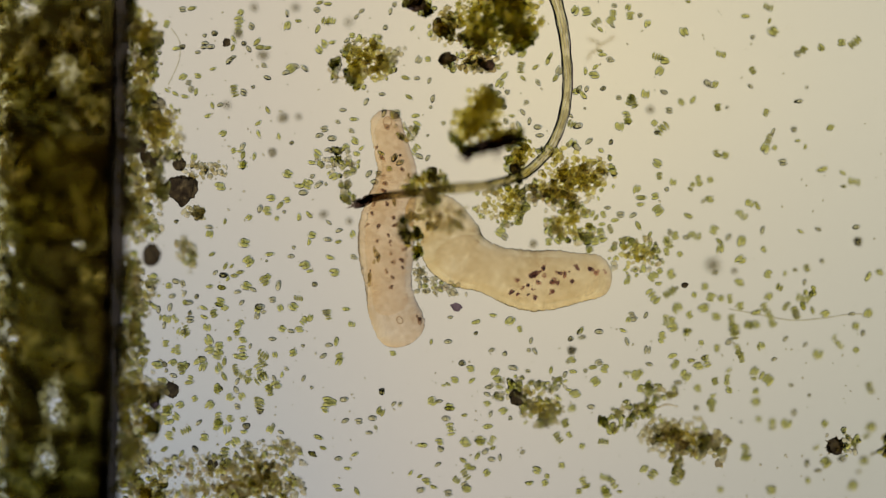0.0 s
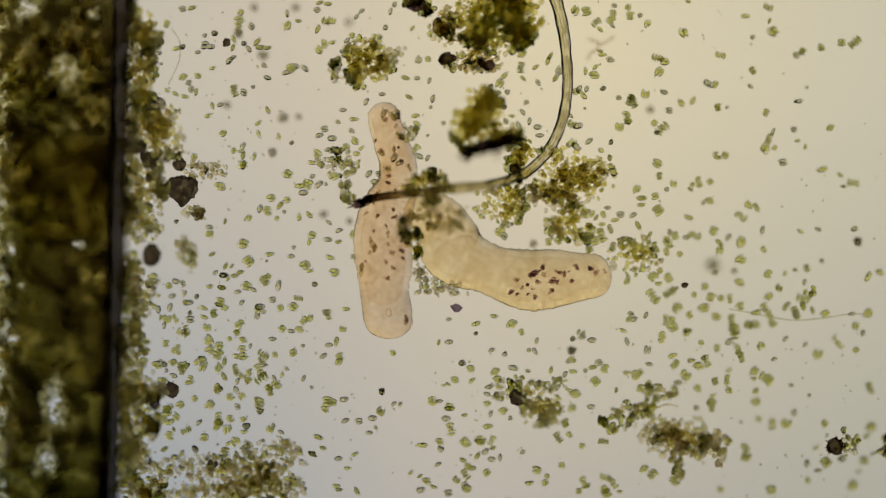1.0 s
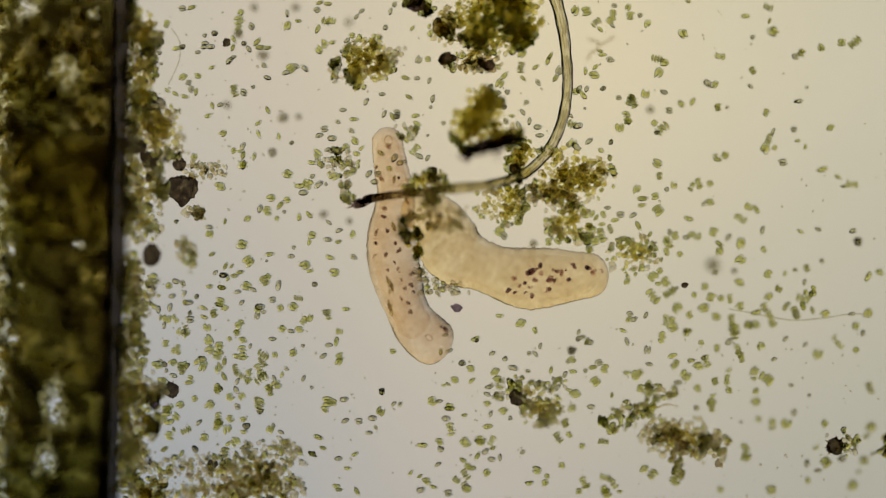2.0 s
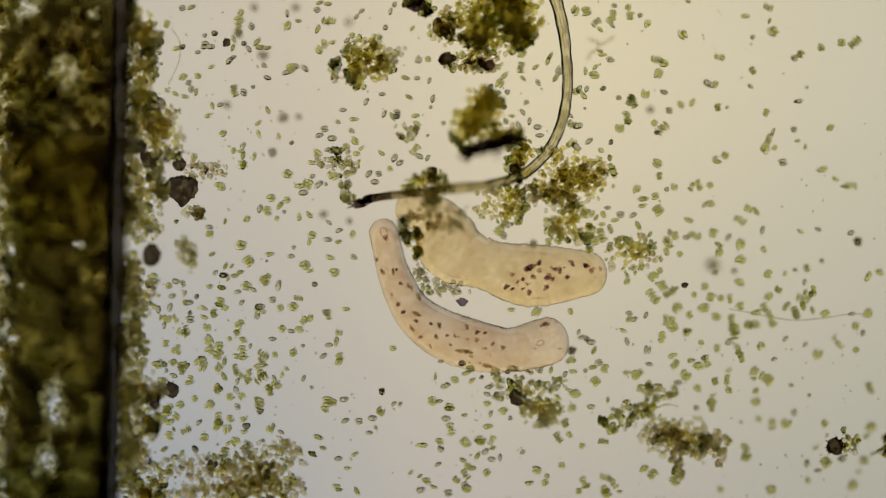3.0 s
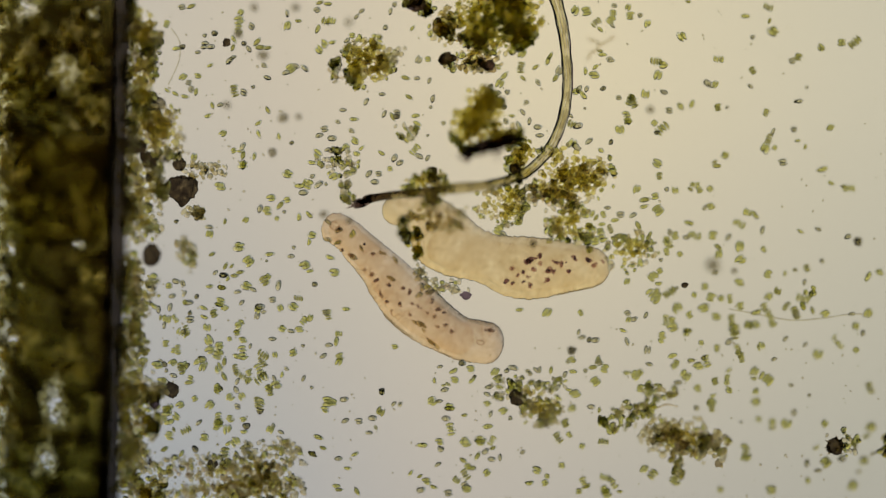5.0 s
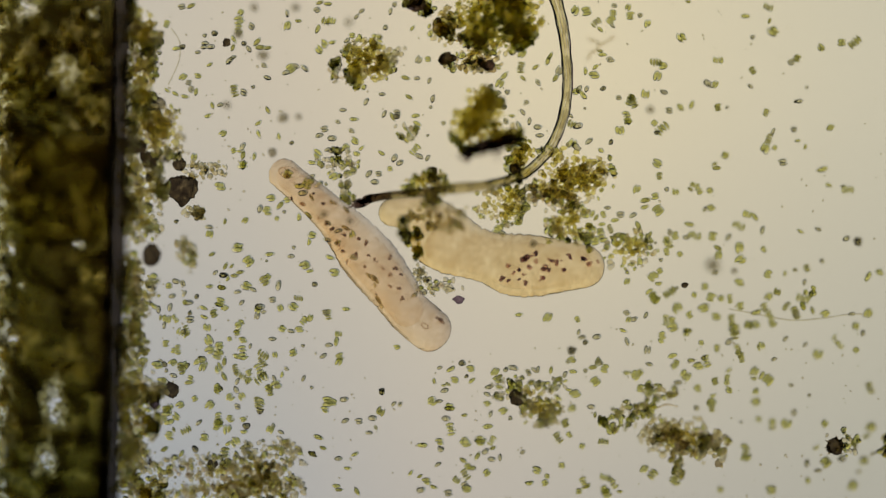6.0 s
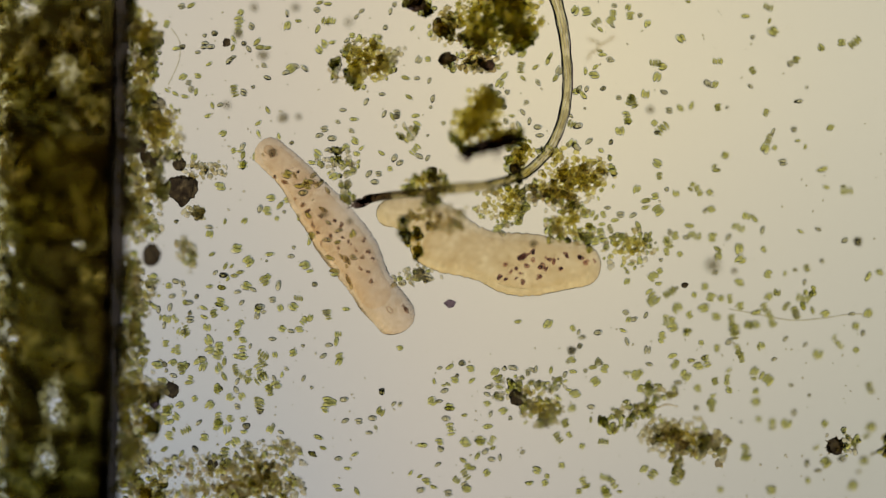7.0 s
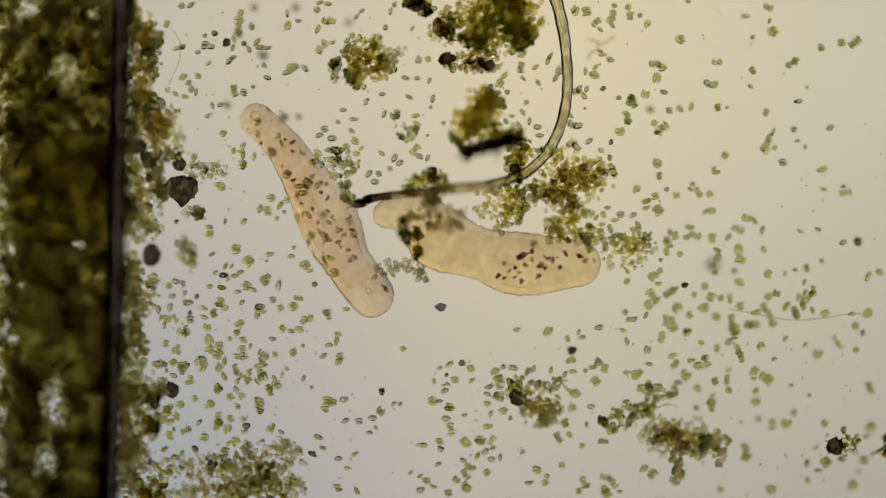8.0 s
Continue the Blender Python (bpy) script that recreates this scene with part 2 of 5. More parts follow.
def ring_band(widths, rest, k, scale, tall, span, wide=1):
    """An open ring of skin round one station, shaped on the body's resting line; it closes at the body's ends."""
    steps, sides, vs, fs, uv, ns = 2, 32, [], [], [], []
    inv = rest[k].inverted()
    turns = [m.to_quaternion() for m in rest[max(k - 3, 0):k + wide + 4]]
    base = max(k - 3, 0)

    def skin_point(u, t):
        """The body's surface at ring u and angle t, and the middle line beside it."""
        s = min(max(u / SEGS, 0.0), 1.0)
        f0 = math.floor(u - 0.5)
        f = u - 0.5 - f0
        i0, i1 = min(max(f0, 0), SEGS - 1), min(max(f0 + 1, 0), SEGS - 1)
        c = rest[i0].translation.lerp(rest[i1].translation, f)
        if u < 0.5:
            c = rest[0].translation + (rest[0].translation - rest[1].translation) * (0.5 - u)
        if u > SEGS - 0.5:
            c = rest[-1].translation + (rest[-1].translation - rest[-2].translation) * (u - SEGS + 0.5)
        q = turns[i0 - base].slerp(turns[i1 - base], f)
        w = float(np.interp(s * SEGS, np.arange(SEGS + 1), widths)) / 1000 * round_end(s) * scale
        # slight swellings, and a finely puckered rim
        w *= 1 + 0.022 * noise.noise(Vector((s * 30, 1.3 * math.cos(t), 1.3 * math.sin(t)))) + 0.020 * noise.noise(Vector((s * 90, 1.6 * math.cos(t), 5)))
        w += 0.0021 * noise.noise(Vector((s * 150, 2.4 * math.cos(t), 9))) * min(1.0, w / 0.02)
        if span is not None:
            e = min((s - span[0]) / 0.06, (span[1] - s) / 0.06, 1.0)
            w *= math.sqrt(max(0.0, 1 - (1 - e) ** 2)) if e > 0 else 0.0
        w += 0.0002
        # flat above and below, round at the rim
        up = math.copysign(abs(math.sin(t)) ** 0.8, math.sin(t))
        return c + q @ Vector((0, w * math.cos(t), w * tall * up)), c

    for i in range(steps + 1):
        u0 = k + wide * i / steps
        edge = k + wide * (i == 2)
        for j in range(sides):
            t = 2 * math.pi * (j + 0.5) / sides
            # the rings meet along wavy edges
            jag = 0.42 * noise.noise(Vector((edge * 5.3, 2.2 * math.cos(t), 2.2 * math.sin(t)))) if i != 1 and 0 < edge < SEGS else 0.0
            u = u0 + jag
            p, c = skin_point(u, t)
            v = inv @ p
            vs.append(Vector((v.x * (1.02 + 0.25 * math.cos(t) ** 4), v.y, v.z)))
            uv.append((p.x + 3, p.y + 3 + (0.7 if math.sin(t) < 0 else 0.0)))
            # one smooth surface from ring to ring
            along = skin_point(u + 0.8, t)[0] - skin_point(u - 0.8, t)[0]
            n = along.cross(skin_point(u, t + 0.1)[0] - skin_point(u, t - 0.1)[0])
            n = n.normalized() if n.length > 1e-9 else (p - c).normalized()
            ns.append(inv.to_quaternion() @ (n if n.dot(p - c) > 0 else -n))
    for i in range(steps):
        for j in range(sides):
            a, b = i * sides + j, i * sides + (j + 1) % sides
            fs.append((a, b, b + sides, a + sides))
    return vs, fs, uv, ns


def skin_mesh(name, band, mat):
    """The band as a mesh whose texture and shading run on from its neighbours."""
    vs, fs, uv, ns = band
    me = mesh_from(name, vs, fs, mat)
    layer = me.uv_layers.new(name="body")
    for loop in me.loops:
        layer.data[loop.index].uv = uv[loop.vertex_index]
    me.normals_split_custom_set_from_vertices([tuple(n) for n in ns])
    return me


def flatworm(label, rest_time, skin, gut, shapes, spots, spot_mat, spot_time, green_spots, gut_span, z, pores=()):
    """Returns the root, its segments and a function that gives the station poses at a time."""
    times = sorted(shapes)
    lines = np.stack([spline(shapes[t], SEGS + 1, 2) for t in times])
    for k in range(len(times)):
        lines[k, :, 2] = np.convolve(np.pad(lines[k, :, 2], 6, mode="edge"), np.ones(13) / 13, "valid")
    widths = lines[:, :, 2].max(0)

    def line_at(t):
        i = min(max(int(np.searchsorted(times, t)) - 1, 0), len(times) - 2)
        h = times[i + 1] - times[i]

        def slope(k):
            if k in (0, len(times) - 1):
                return np.zeros_like(lines[0])
            return (lines[k + 1] - lines[k - 1]) / (times[k + 1] - times[k - 1])
        u = (t - times[i]) / h
        return ((2 * u ** 3 - 3 * u ** 2 + 1) * lines[i] + (u ** 3 - 2 * u ** 2 + u) * h * slope(i)
                + (3 * u ** 2 - 2 * u ** 3) * lines[i + 1] + (u ** 3 - u ** 2) * h * slope(i + 1))

    def narrow(t):
        """How narrow each ring looks beside its full width."""
        return np.clip(line_at(t)[:, 2] / widths, 0.6, 0.999)

    def stations(t, rolled=True):
        p, r = line_at(t), narrow(t)
        out = []
        for k in range(SEGS):
            a, b = p[max(k - 12, 0)], p[min(k + 13, SEGS)]
            c = (p[k] + p[k + 1]) / 2
            v = plan(c[0], c[1], z)
            roll = math.degrees(math.asin(math.sqrt((1 - r[k] ** 2) / (1 - TALL ** 2)))) if rolled else 0.0
            out.append(pose(v.x, v.y, z, roll, 0, math.degrees(math.atan2(-(b[1] - a[1]), b[0] - a[0]))))
        return out

    root = tagged(new("flatworm"), label, "flatworm", group="flatworms")
    rng = np.random.default_rng(5)
    here, slim = stations(spot_time, False), narrow(spot_time)
    segs = []
    rest = stations(rest_time, False)
    for k in range(SEGS):
        seg = part("body_segment", skin_mesh("body_segment", ring_band(widths, rest, k, 1.0, TALL, None), skin), root)
        if k % 2 == 0 and gut_span[0] <= k / SEGS <= gut_span[1]:
            part("gut", skin_mesh("gut", ring_band(widths, rest, k, 0.74, TALL * 0.9, gut_span, 2), gut), seg)
        segs.append(seg)
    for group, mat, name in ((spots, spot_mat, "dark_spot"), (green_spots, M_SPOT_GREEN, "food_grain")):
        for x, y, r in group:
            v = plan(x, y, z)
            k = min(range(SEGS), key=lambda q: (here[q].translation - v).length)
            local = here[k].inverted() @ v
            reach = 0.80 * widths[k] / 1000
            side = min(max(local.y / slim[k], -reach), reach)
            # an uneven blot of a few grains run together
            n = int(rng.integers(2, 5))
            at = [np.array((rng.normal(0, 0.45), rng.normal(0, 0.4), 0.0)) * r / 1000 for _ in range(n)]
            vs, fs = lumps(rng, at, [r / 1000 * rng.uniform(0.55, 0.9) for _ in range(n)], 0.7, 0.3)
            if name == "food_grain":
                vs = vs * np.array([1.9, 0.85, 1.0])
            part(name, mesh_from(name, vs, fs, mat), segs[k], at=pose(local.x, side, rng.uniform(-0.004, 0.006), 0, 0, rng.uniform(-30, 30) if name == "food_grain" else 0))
    for s, r, wide in pores:
        # a ring-shaped opening
        ring = [Vector((math.cos(a), wide * math.sin(a), 0)) * (r / 1000) for a in np.linspace(0, 2 * math.pi, 25)]
        part("pore", mesh_from("pore", *tube(ring, [0.0010] * 25, 8, False), M_PORE), segs[int(s * SEGS)], at=pose(0, 0.004, 0.004), label="small ring-shaped opening in the skin")
    return root, segs, stations


A_SHAPES, B_SHAPES = {}, {}


def a_at(t, *line):
    """The pink worm's middle line at a time, from head to tail: x, y and half its width in plan millimetres."""
    A_SHAPES[t] = line


def b_at(t, *line):
    """The cream worm's middle line at a time."""
    B_SHAPES[t] = line


a_at(0.0, (683, 194, 26), (684, 225, 28), (692, 260, 31), (702, 300, 34), (698, 340, 39), (687, 380, 46), (683, 420, 49), (684, 460, 47), (687, 500, 40), (693, 540, 43), (707, 575, 45), (724, 610, 40))
a_at(0.5, (683, 192, 26), (684, 225, 28), (692, 260, 31), (702, 300, 34), (696, 340, 38), (681, 380, 48), (679, 420, 51), (680, 460, 48), (685, 500, 40), (692, 540, 43), (705, 570, 44), (716, 600, 40))
a_at(1.0, (678, 181, 26), (680, 212, 28), (691, 250, 30), (704, 290, 32), (703, 325, 34), (690, 360, 44), (679, 400, 50), (678, 440, 52), (681, 480, 49), (680, 515, 42), (685, 550, 43), (688, 580, 41), (686, 600, 38))
a_at(1.5, (681, 184, 26), (682, 215, 28), (691, 255, 30), (704, 300, 33), (697, 345, 38), (684, 385, 46), (681, 425, 45), (682, 465, 42), (682, 505, 40), (687, 545, 42), (703, 583, 44), (715, 623, 40))
a_at(1.7, (681, 190, 25), (684, 222, 28), (692, 262, 31), (703, 302, 34), (696, 345, 39), (685, 385, 45), (682, 425, 45), (683, 465, 42), (686, 510, 37), (691, 550, 40), (709, 586, 44), (738, 627, 40))
a_at(2.8, (690, 333, 26), (690, 375, 25), (691, 420, 26), (694, 455, 26), (701, 492, 29), (710, 522, 33), (731, 555, 39), (757, 585, 43), (790, 609, 40), (828, 625, 37), (867, 630, 38), (908, 626, 38), (951, 610, 36))
a_at(3.0, (673, 388, 25), (682, 425, 25), (691, 465, 26), (703, 500, 29), (723, 541, 32), (751, 571, 38), (785, 592, 42), (822, 607, 44), (862, 616, 42), (905, 620, 38), (948, 611, 41), (981, 601, 41), (1006, 597, 38))
a_at(3.5, (648, 449, 24), (672, 470, 23), (706, 502, 28), (731, 536, 32), (765, 568, 34), (802, 587, 40), (845, 600, 45), (891, 606, 43), (935, 612, 37), (977, 606, 39), (1014, 593, 37), (1044, 590, 34))
a_at(4.0, (637, 455, 26), (667, 473, 28), (694, 496, 31), (720, 521, 33), (746, 551, 35), (776, 578, 40), (815, 594, 47), (857, 600, 47), (898, 608, 41), (938, 610, 39), (972, 602, 41), (1019, 600, 36))
a_at(4.5, (620, 447, 27), (657, 464, 29), (685, 490, 33), (710, 518, 37), (735, 549, 45), (768, 580, 48), (803, 601, 44), (841, 614, 39), (876, 620, 38), (911, 617, 36), (951, 613, 34))
a_at(5.8, (490, 296, 27), (529, 327, 26), (562, 358, 29), (597, 386, 31), (627, 421, 38), (652, 457, 45), (681, 493, 47), (706, 526, 42), (728, 559, 36), (759, 578, 39), (800, 608, 36))
a_at(6.0, (483, 291, 27), (524, 327, 27), (556, 354, 29), (591, 386, 33), (619, 416, 41), (646, 450, 47), (673, 483, 46), (698, 515, 42), (721, 549, 38), (752, 577, 38), (789, 607, 36))
a_at(6.5, (478, 282, 27), (519, 315, 28), (552, 348, 31), (580, 379, 37), (607, 409, 44), (634, 447, 49), (662, 481, 46), (682, 515, 39), (707, 546, 38), (737, 570, 35), (768, 592, 36))
a_at(7.0, (458, 254, 27), (495, 287, 29), (521, 312, 31), (548, 348, 37), (574, 380, 42), (603, 421, 47), (630, 458, 45), (650, 494, 38), (670, 526, 38), (696, 556, 36), (713, 588, 36))
a_at(7.5, (440, 215, 27), (480, 252, 29), (511, 284, 32), (537, 318, 35), (562, 352, 44), (584, 390, 50), (603, 427, 48), (620, 467, 42), (643, 505, 40), (666, 536, 38), (694, 571, 34))
a_at(8.0, (432, 193, 27), (476, 232, 30), (505, 264, 32), (531, 304, 37), (556, 342, 46), (577, 382, 53), (596, 424, 50), (613, 460, 41), (634, 491, 40), (657, 522, 39), (682, 553, 34))
b_at(0.0, (718, 366, 28), (738, 372, 32), (776, 385, 42), (793, 417, 54), (808, 448, 56), (834, 465, 49), (865, 476, 43), (898, 488, 48), (938, 497, 53), (981, 495, 52), (1025, 492, 43), (1083, 486, 36))
b_at(1.5, (714, 366, 28), (735, 372, 32), (773, 386, 42), (789, 418, 54), (804, 448, 56), (831, 464, 49), (862, 475, 43), (895, 487, 47), (935, 495, 54), (979, 492, 51), (1022, 490, 42), (1081, 485, 35))
b_at(2.8, (703, 366, 28), (728, 370, 32), (767, 386, 42), (786, 416, 55), (803, 445, 57), (830, 460, 49), (860, 470, 44), (893, 482, 48), (930, 489, 55), (972, 489, 52), (1014, 487, 44), (1072, 484, 34))
b_at(3.5, (692, 364, 26), (727, 368, 29), (762, 390, 46), (790, 430, 59), (832, 455, 50), (865, 463, 44), (907, 476, 53), (951, 482, 56), (1001, 483, 47), (1052, 477, 36), (1084, 470, 30))
b_at(4.5, (680, 372, 24), (712, 371, 27), (752, 385, 43), (787, 425, 58), (828, 448, 49), (862, 459, 44), (903, 473, 53), (948, 477, 55), (1000, 476, 45), (1050, 474, 35), (1083, 466, 29))
b_at(6.0, (670, 380, 22), (700, 376, 25), (742, 384, 40), (782, 420, 58), (825, 443, 49), (862, 455, 45), (903, 468, 54), (948, 471, 54), (998, 472, 44), (1045, 471, 36), (1070, 468, 31))
b_at(7.0, (666, 382, 22), (697, 377, 25), (739, 385, 40), (778, 420, 58), (822, 441, 49), (858, 453, 45), (900, 466, 54), (945, 469, 55), (995, 470, 44), (1040, 469, 37), (1064, 468, 32))
b_at(8.0, (661, 385, 22), (694, 378, 26), (737, 386, 41), (776, 420, 57), (820, 439, 49), (856, 451, 46), (898, 464, 54), (943, 468, 55), (993, 468, 45), (1038, 467, 38), (1063, 468, 32))
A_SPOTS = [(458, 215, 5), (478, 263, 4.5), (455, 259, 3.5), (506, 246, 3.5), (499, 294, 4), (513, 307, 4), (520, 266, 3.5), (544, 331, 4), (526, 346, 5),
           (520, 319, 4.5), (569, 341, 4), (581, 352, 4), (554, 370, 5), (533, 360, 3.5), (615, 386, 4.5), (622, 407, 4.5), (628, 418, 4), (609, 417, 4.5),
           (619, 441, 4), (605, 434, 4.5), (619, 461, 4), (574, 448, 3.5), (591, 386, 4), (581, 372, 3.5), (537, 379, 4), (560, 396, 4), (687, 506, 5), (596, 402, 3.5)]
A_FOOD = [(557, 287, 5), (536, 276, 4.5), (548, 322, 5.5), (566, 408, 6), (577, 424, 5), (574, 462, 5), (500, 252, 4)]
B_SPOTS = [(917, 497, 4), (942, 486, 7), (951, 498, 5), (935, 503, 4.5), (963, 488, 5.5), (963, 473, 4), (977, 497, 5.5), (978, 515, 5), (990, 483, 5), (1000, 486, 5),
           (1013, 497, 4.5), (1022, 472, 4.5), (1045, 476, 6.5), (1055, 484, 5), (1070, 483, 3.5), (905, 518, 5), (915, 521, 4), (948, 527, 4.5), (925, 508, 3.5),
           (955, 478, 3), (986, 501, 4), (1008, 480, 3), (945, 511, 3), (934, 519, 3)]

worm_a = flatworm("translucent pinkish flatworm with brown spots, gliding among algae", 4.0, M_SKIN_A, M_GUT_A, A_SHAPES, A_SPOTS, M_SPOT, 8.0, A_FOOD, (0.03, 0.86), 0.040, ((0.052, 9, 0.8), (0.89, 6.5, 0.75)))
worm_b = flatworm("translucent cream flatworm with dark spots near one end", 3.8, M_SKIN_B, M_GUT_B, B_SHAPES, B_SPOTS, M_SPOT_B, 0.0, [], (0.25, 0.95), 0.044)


# ---- the bent plant fibre and thin threads ----
def fibre():
    root = tagged(new("plant_fibre"), "bent amber plant fibre with dark edges and frayed black tip", "fibre")
    line = spline([(968, -40, 40), (984, 0, 40), (996, 50, 36), (1002, 100, 34), (1004, 150, 34), (998, 203, 38), (980, 250, 45), (957, 283, 55), (925, 309, 95), (870, 327, 150),
                   (800, 334, 175), (730, 342, 140), (685, 347, 100), (648, 354, 78)], 70)
    pts = [plan(x, y, z / 1000) for x, y, z in line]
    rad = [float(np.interp(i, [0, 8, 16, 34, 44, 58, 69], [0.0130, 0.0105, 0.0090, 0.0095, 0.0085, 0.0065, 0.005])) for i in range(70)]
    rad = [r * (1 + 0.05 * math.sin(i * 0.9) + 0.04 * math.sin(i * 1.7 + 1)) for i, r in enumerate(rad)]
    # crisp and amber where it lies in the water's depth of focus, murky olive where it rises
    part("fibre_wall", mesh_from("fibre_wall", *tube(pts[:46], rad[:46], 20, False), M_FIBRE), root)
    part("fibre_wall", mesh_from("fibre_wall", *tube(pts[45:], [r * min(1.25, 1 + 0.05 * i) for i, r in enumerate(rad[45:])], 20, False), M_FIBRE_LOW), root, "murky olive lower length of the fibre")
    # Rods at the rim stand in for the violet light fringe and dark edge.
    for side, first, last, thick, mat, label in ((-0.42, 0, 70, 0.26, M_FIBRE_CORE, "pale strand inside the fibre"), (0.12, 0, 70, 0.22, M_FIBRE_CORE, "pale strand inside the fibre"),
                                                 (0.52, 4, 44, 0.16, M_FIBRE_CORE, "pale strand inside the fibre"), (0.97, 6, 34, 0.09, M_BLUISH, "violet light fringe drawn along the fibre's edge"),
                                                 (-0.95, 18, 46, 0.07, M_BLUISH, "violet light fringe drawn along the fibre's edge"), (-0.7, 55, 70, 0.16, M_BLUISH, "violet light fringe drawn along the fibre's edge"),
                                                 (0.7, 57, 70, 0.15, M_DARK, "dark rim line drawn along the fibre's edge")):
        inner = []
        for i, p in enumerate(pts):
            d = (pts[min(i + 1, 69)] - pts[max(i - 1, 0)]).normalized()
            inner.append(p + Vector((-d.y, d.x, 0)) * ((side + 0.16 * noise.noise(Vector((i * 0.14, side * 9, 0))) + 0.12 * noise.noise(Vector((i * 0.5, side * 9, 4)))) * rad[i]))
        thin = [r * thick * (1 + 0.3 * math.sin(i * 0.8 + side * 5)) for i, r in enumerate(rad)]
        part("fibre_strand", mesh_from("fibre_strand", *tube(inner[first:last], thin[first:last], 12), mat), root, label)
    rng = np.random.default_rng(3)
    line = spline([(694, 346), (672, 348), (656, 352), (644, 359), (634, 365), (627, 367)], 20)
    knob = [float(np.interp(i, [0, 6, 11, 15, 19], [0.0042, 0.0055, 0.0075, 0.0068, 0.002])) * (1 + 0.25 * noise.noise(Vector((i * 0.7, 3, 0)))) for i in range(20)]
    ragged = part("frayed_tip", mesh_from("frayed_tip", *tube([plan(x, y, 0.072) for x, y in line], knob, 12), M_TIP), root, "dark frayed tip")
    for _ in range(14):
        x, y = 652 + rng.normal(0, 8), 353 + rng.normal(0, 3)
        dx, dy, z = -rng.uniform(8, 26), rng.normal(6, 6), 0.065 + rng.normal(0, 0.006)
        part("shred", mesh_from("shred", *tube([plan(x, y, z), plan(x + dx * 0.5, y + dy * 0.6 + rng.normal(0, 2), z), plan(x + dx, y + dy, z)], [rng.uniform(0.002, 0.004), rng.uniform(0.0018, 0.003), 0.0007], 8), M_TIP), ragged)


fibre()


def thread(points, r, label, mat=M_THREAD, z=0.012):
    line = spline(points, 30, 2)
    thick = [r / 1000 * (1 + 0.35 * noise.noise(Vector((i * 0.4, r * 7, points[0][0])))) for i in range(30)]
    me = mesh_from("thread", *tube([plan(x, y, z) for x, y in line], thick, 8), mat)
    tagged(new("thread", me), label, "thread", group="threads")


thread([(1290, 547), (1340, 556), (1400, 567), (1450, 564), (1500, 557), (1525, 556)], 1.6, "thin pale thread lying among green algae")
thread([(205, 775), (238, 790), (258, 812), (264, 838)], 1.5, "thin pale thread beside the brown tissue")
thread([(1088, 64), (1070, 76), (1061, 80), (1054, 90), (1045, 94), (1040, 106)], 2.6, "thin brownish wisp beside the plant fibre", M_WISP, 0.17)
thread([(1062, 82), (1056, 74), (1046, 71), (1040, 66)], 2.2, "thin brownish wisp beside the plant fibre", M_WISP, 0.18)
thread([(580, 122), (590, 132), (604, 138), (616, 133), (632, 124)], 2.6, "thin grey wisp at the edge of an algae clump", M_WISP, 0.08)
thread([(1200, 720), (1180, 716), (1160, 722), (1142, 717)], 1.8, "thin brownish wisp between two algae clumps", M_WISP, 0.07)
thread([(303, 50), (318, 75), (316, 110), (298, 150)], 1.4, "thin grey thread beside the brown tissue")


# ---- one algal cell: a clear wall and an uneven plastid inside ----
def oval(rng, length, width, bend, blunt, rough, point=0.0):
    """An uneven oval; point: 0 for blunt ends, 1 for a spindle."""
    rings, sides, vs, fs = 11, 12, [], []
    skew, seed = rng.uniform(-0.22, 0.22), rng.uniform(0, 50)
    for i in range(rings):
        u = -math.cos(math.pi * i / (rings - 1))
        r = width / 2 * ((1 - point) * max(0.02, 1 - abs(u) ** 2.9) ** blunt + point * max(0.03, (1 - u * u))) * (1 + skew * u)
        for j in range(sides):
            a = 2 * math.pi * j / sides
            k = 1 + rough * noise.noise(Vector((u * 1.6, math.cos(a), math.sin(a) + seed)))
            vs.append((u * length / 2, k * r * math.cos(a) + bend * (u * u - 0.4), k * r * 0.8 * math.copysign(abs(math.sin(a)) ** 0.5, math.sin(a))))
    for i in range(rings - 1):
        for j in range(sides):
            a, b = i * sides + j, i * sides + (j + 1) % sides
            fs.append((a, b, b + sides, a + sides))
    fs.append(tuple(reversed(range(sides))))
    fs.append(tuple(range((rings - 1) * sides, rings * sides)))
    return vs, fs


def cell_mesh(name, rng, length, width, bend, mat, skin=None, sharp=1.0):
    """A clear wall round an uneven plastid, with a denser round grain in it."""
    point = rng.uniform(0.0, sharp) if length > 1.4 * width else 0.0
    wall, wf = oval(rng, length, width, bend, 0.58, 0.22, point)
    body, bf = oval(rng, length * rng.uniform(0.66, 0.86), width * rng.uniform(0.60, 0.82), bend, 0.5, 0.9, point * 0.7)
    off = Vector((rng.uniform(-0.06, 0.06) * length, rng.uniform(-0.05, 0.05) * width, 0))
    core = off + Vector((rng.uniform(-0.2, 0.2) * length, rng.uniform(-0.08, 0.08) * width, 0))
    size = width * rng.uniform(0.15, 0.22)
    dot, df = ICO1[0] * size * np.array([rng.uniform(0.9, 1.5), 1.0, 0.9]), ICO1[1]
    vs = [Vector(v) / 1000 for v in wall] + [(Vector(v) + off) / 1000 for v in body] + [(Vector(v) + core) / 1000 for v in dot]
    n, m = len(wall), len(wall) + len(body)
    me = mesh_from(name, vs, wf + [tuple(q + n for q in f) for f in bf] + [tuple(int(q) + m for q in f) for f in df], skin or M_WALL)
    me.materials.append(mat)
    me.materials.append(M_CORE)
    me.polygons.foreach_set("material_index", [0] * len(wf) + [1] * len(bf) + [2] * len(df))
    return me


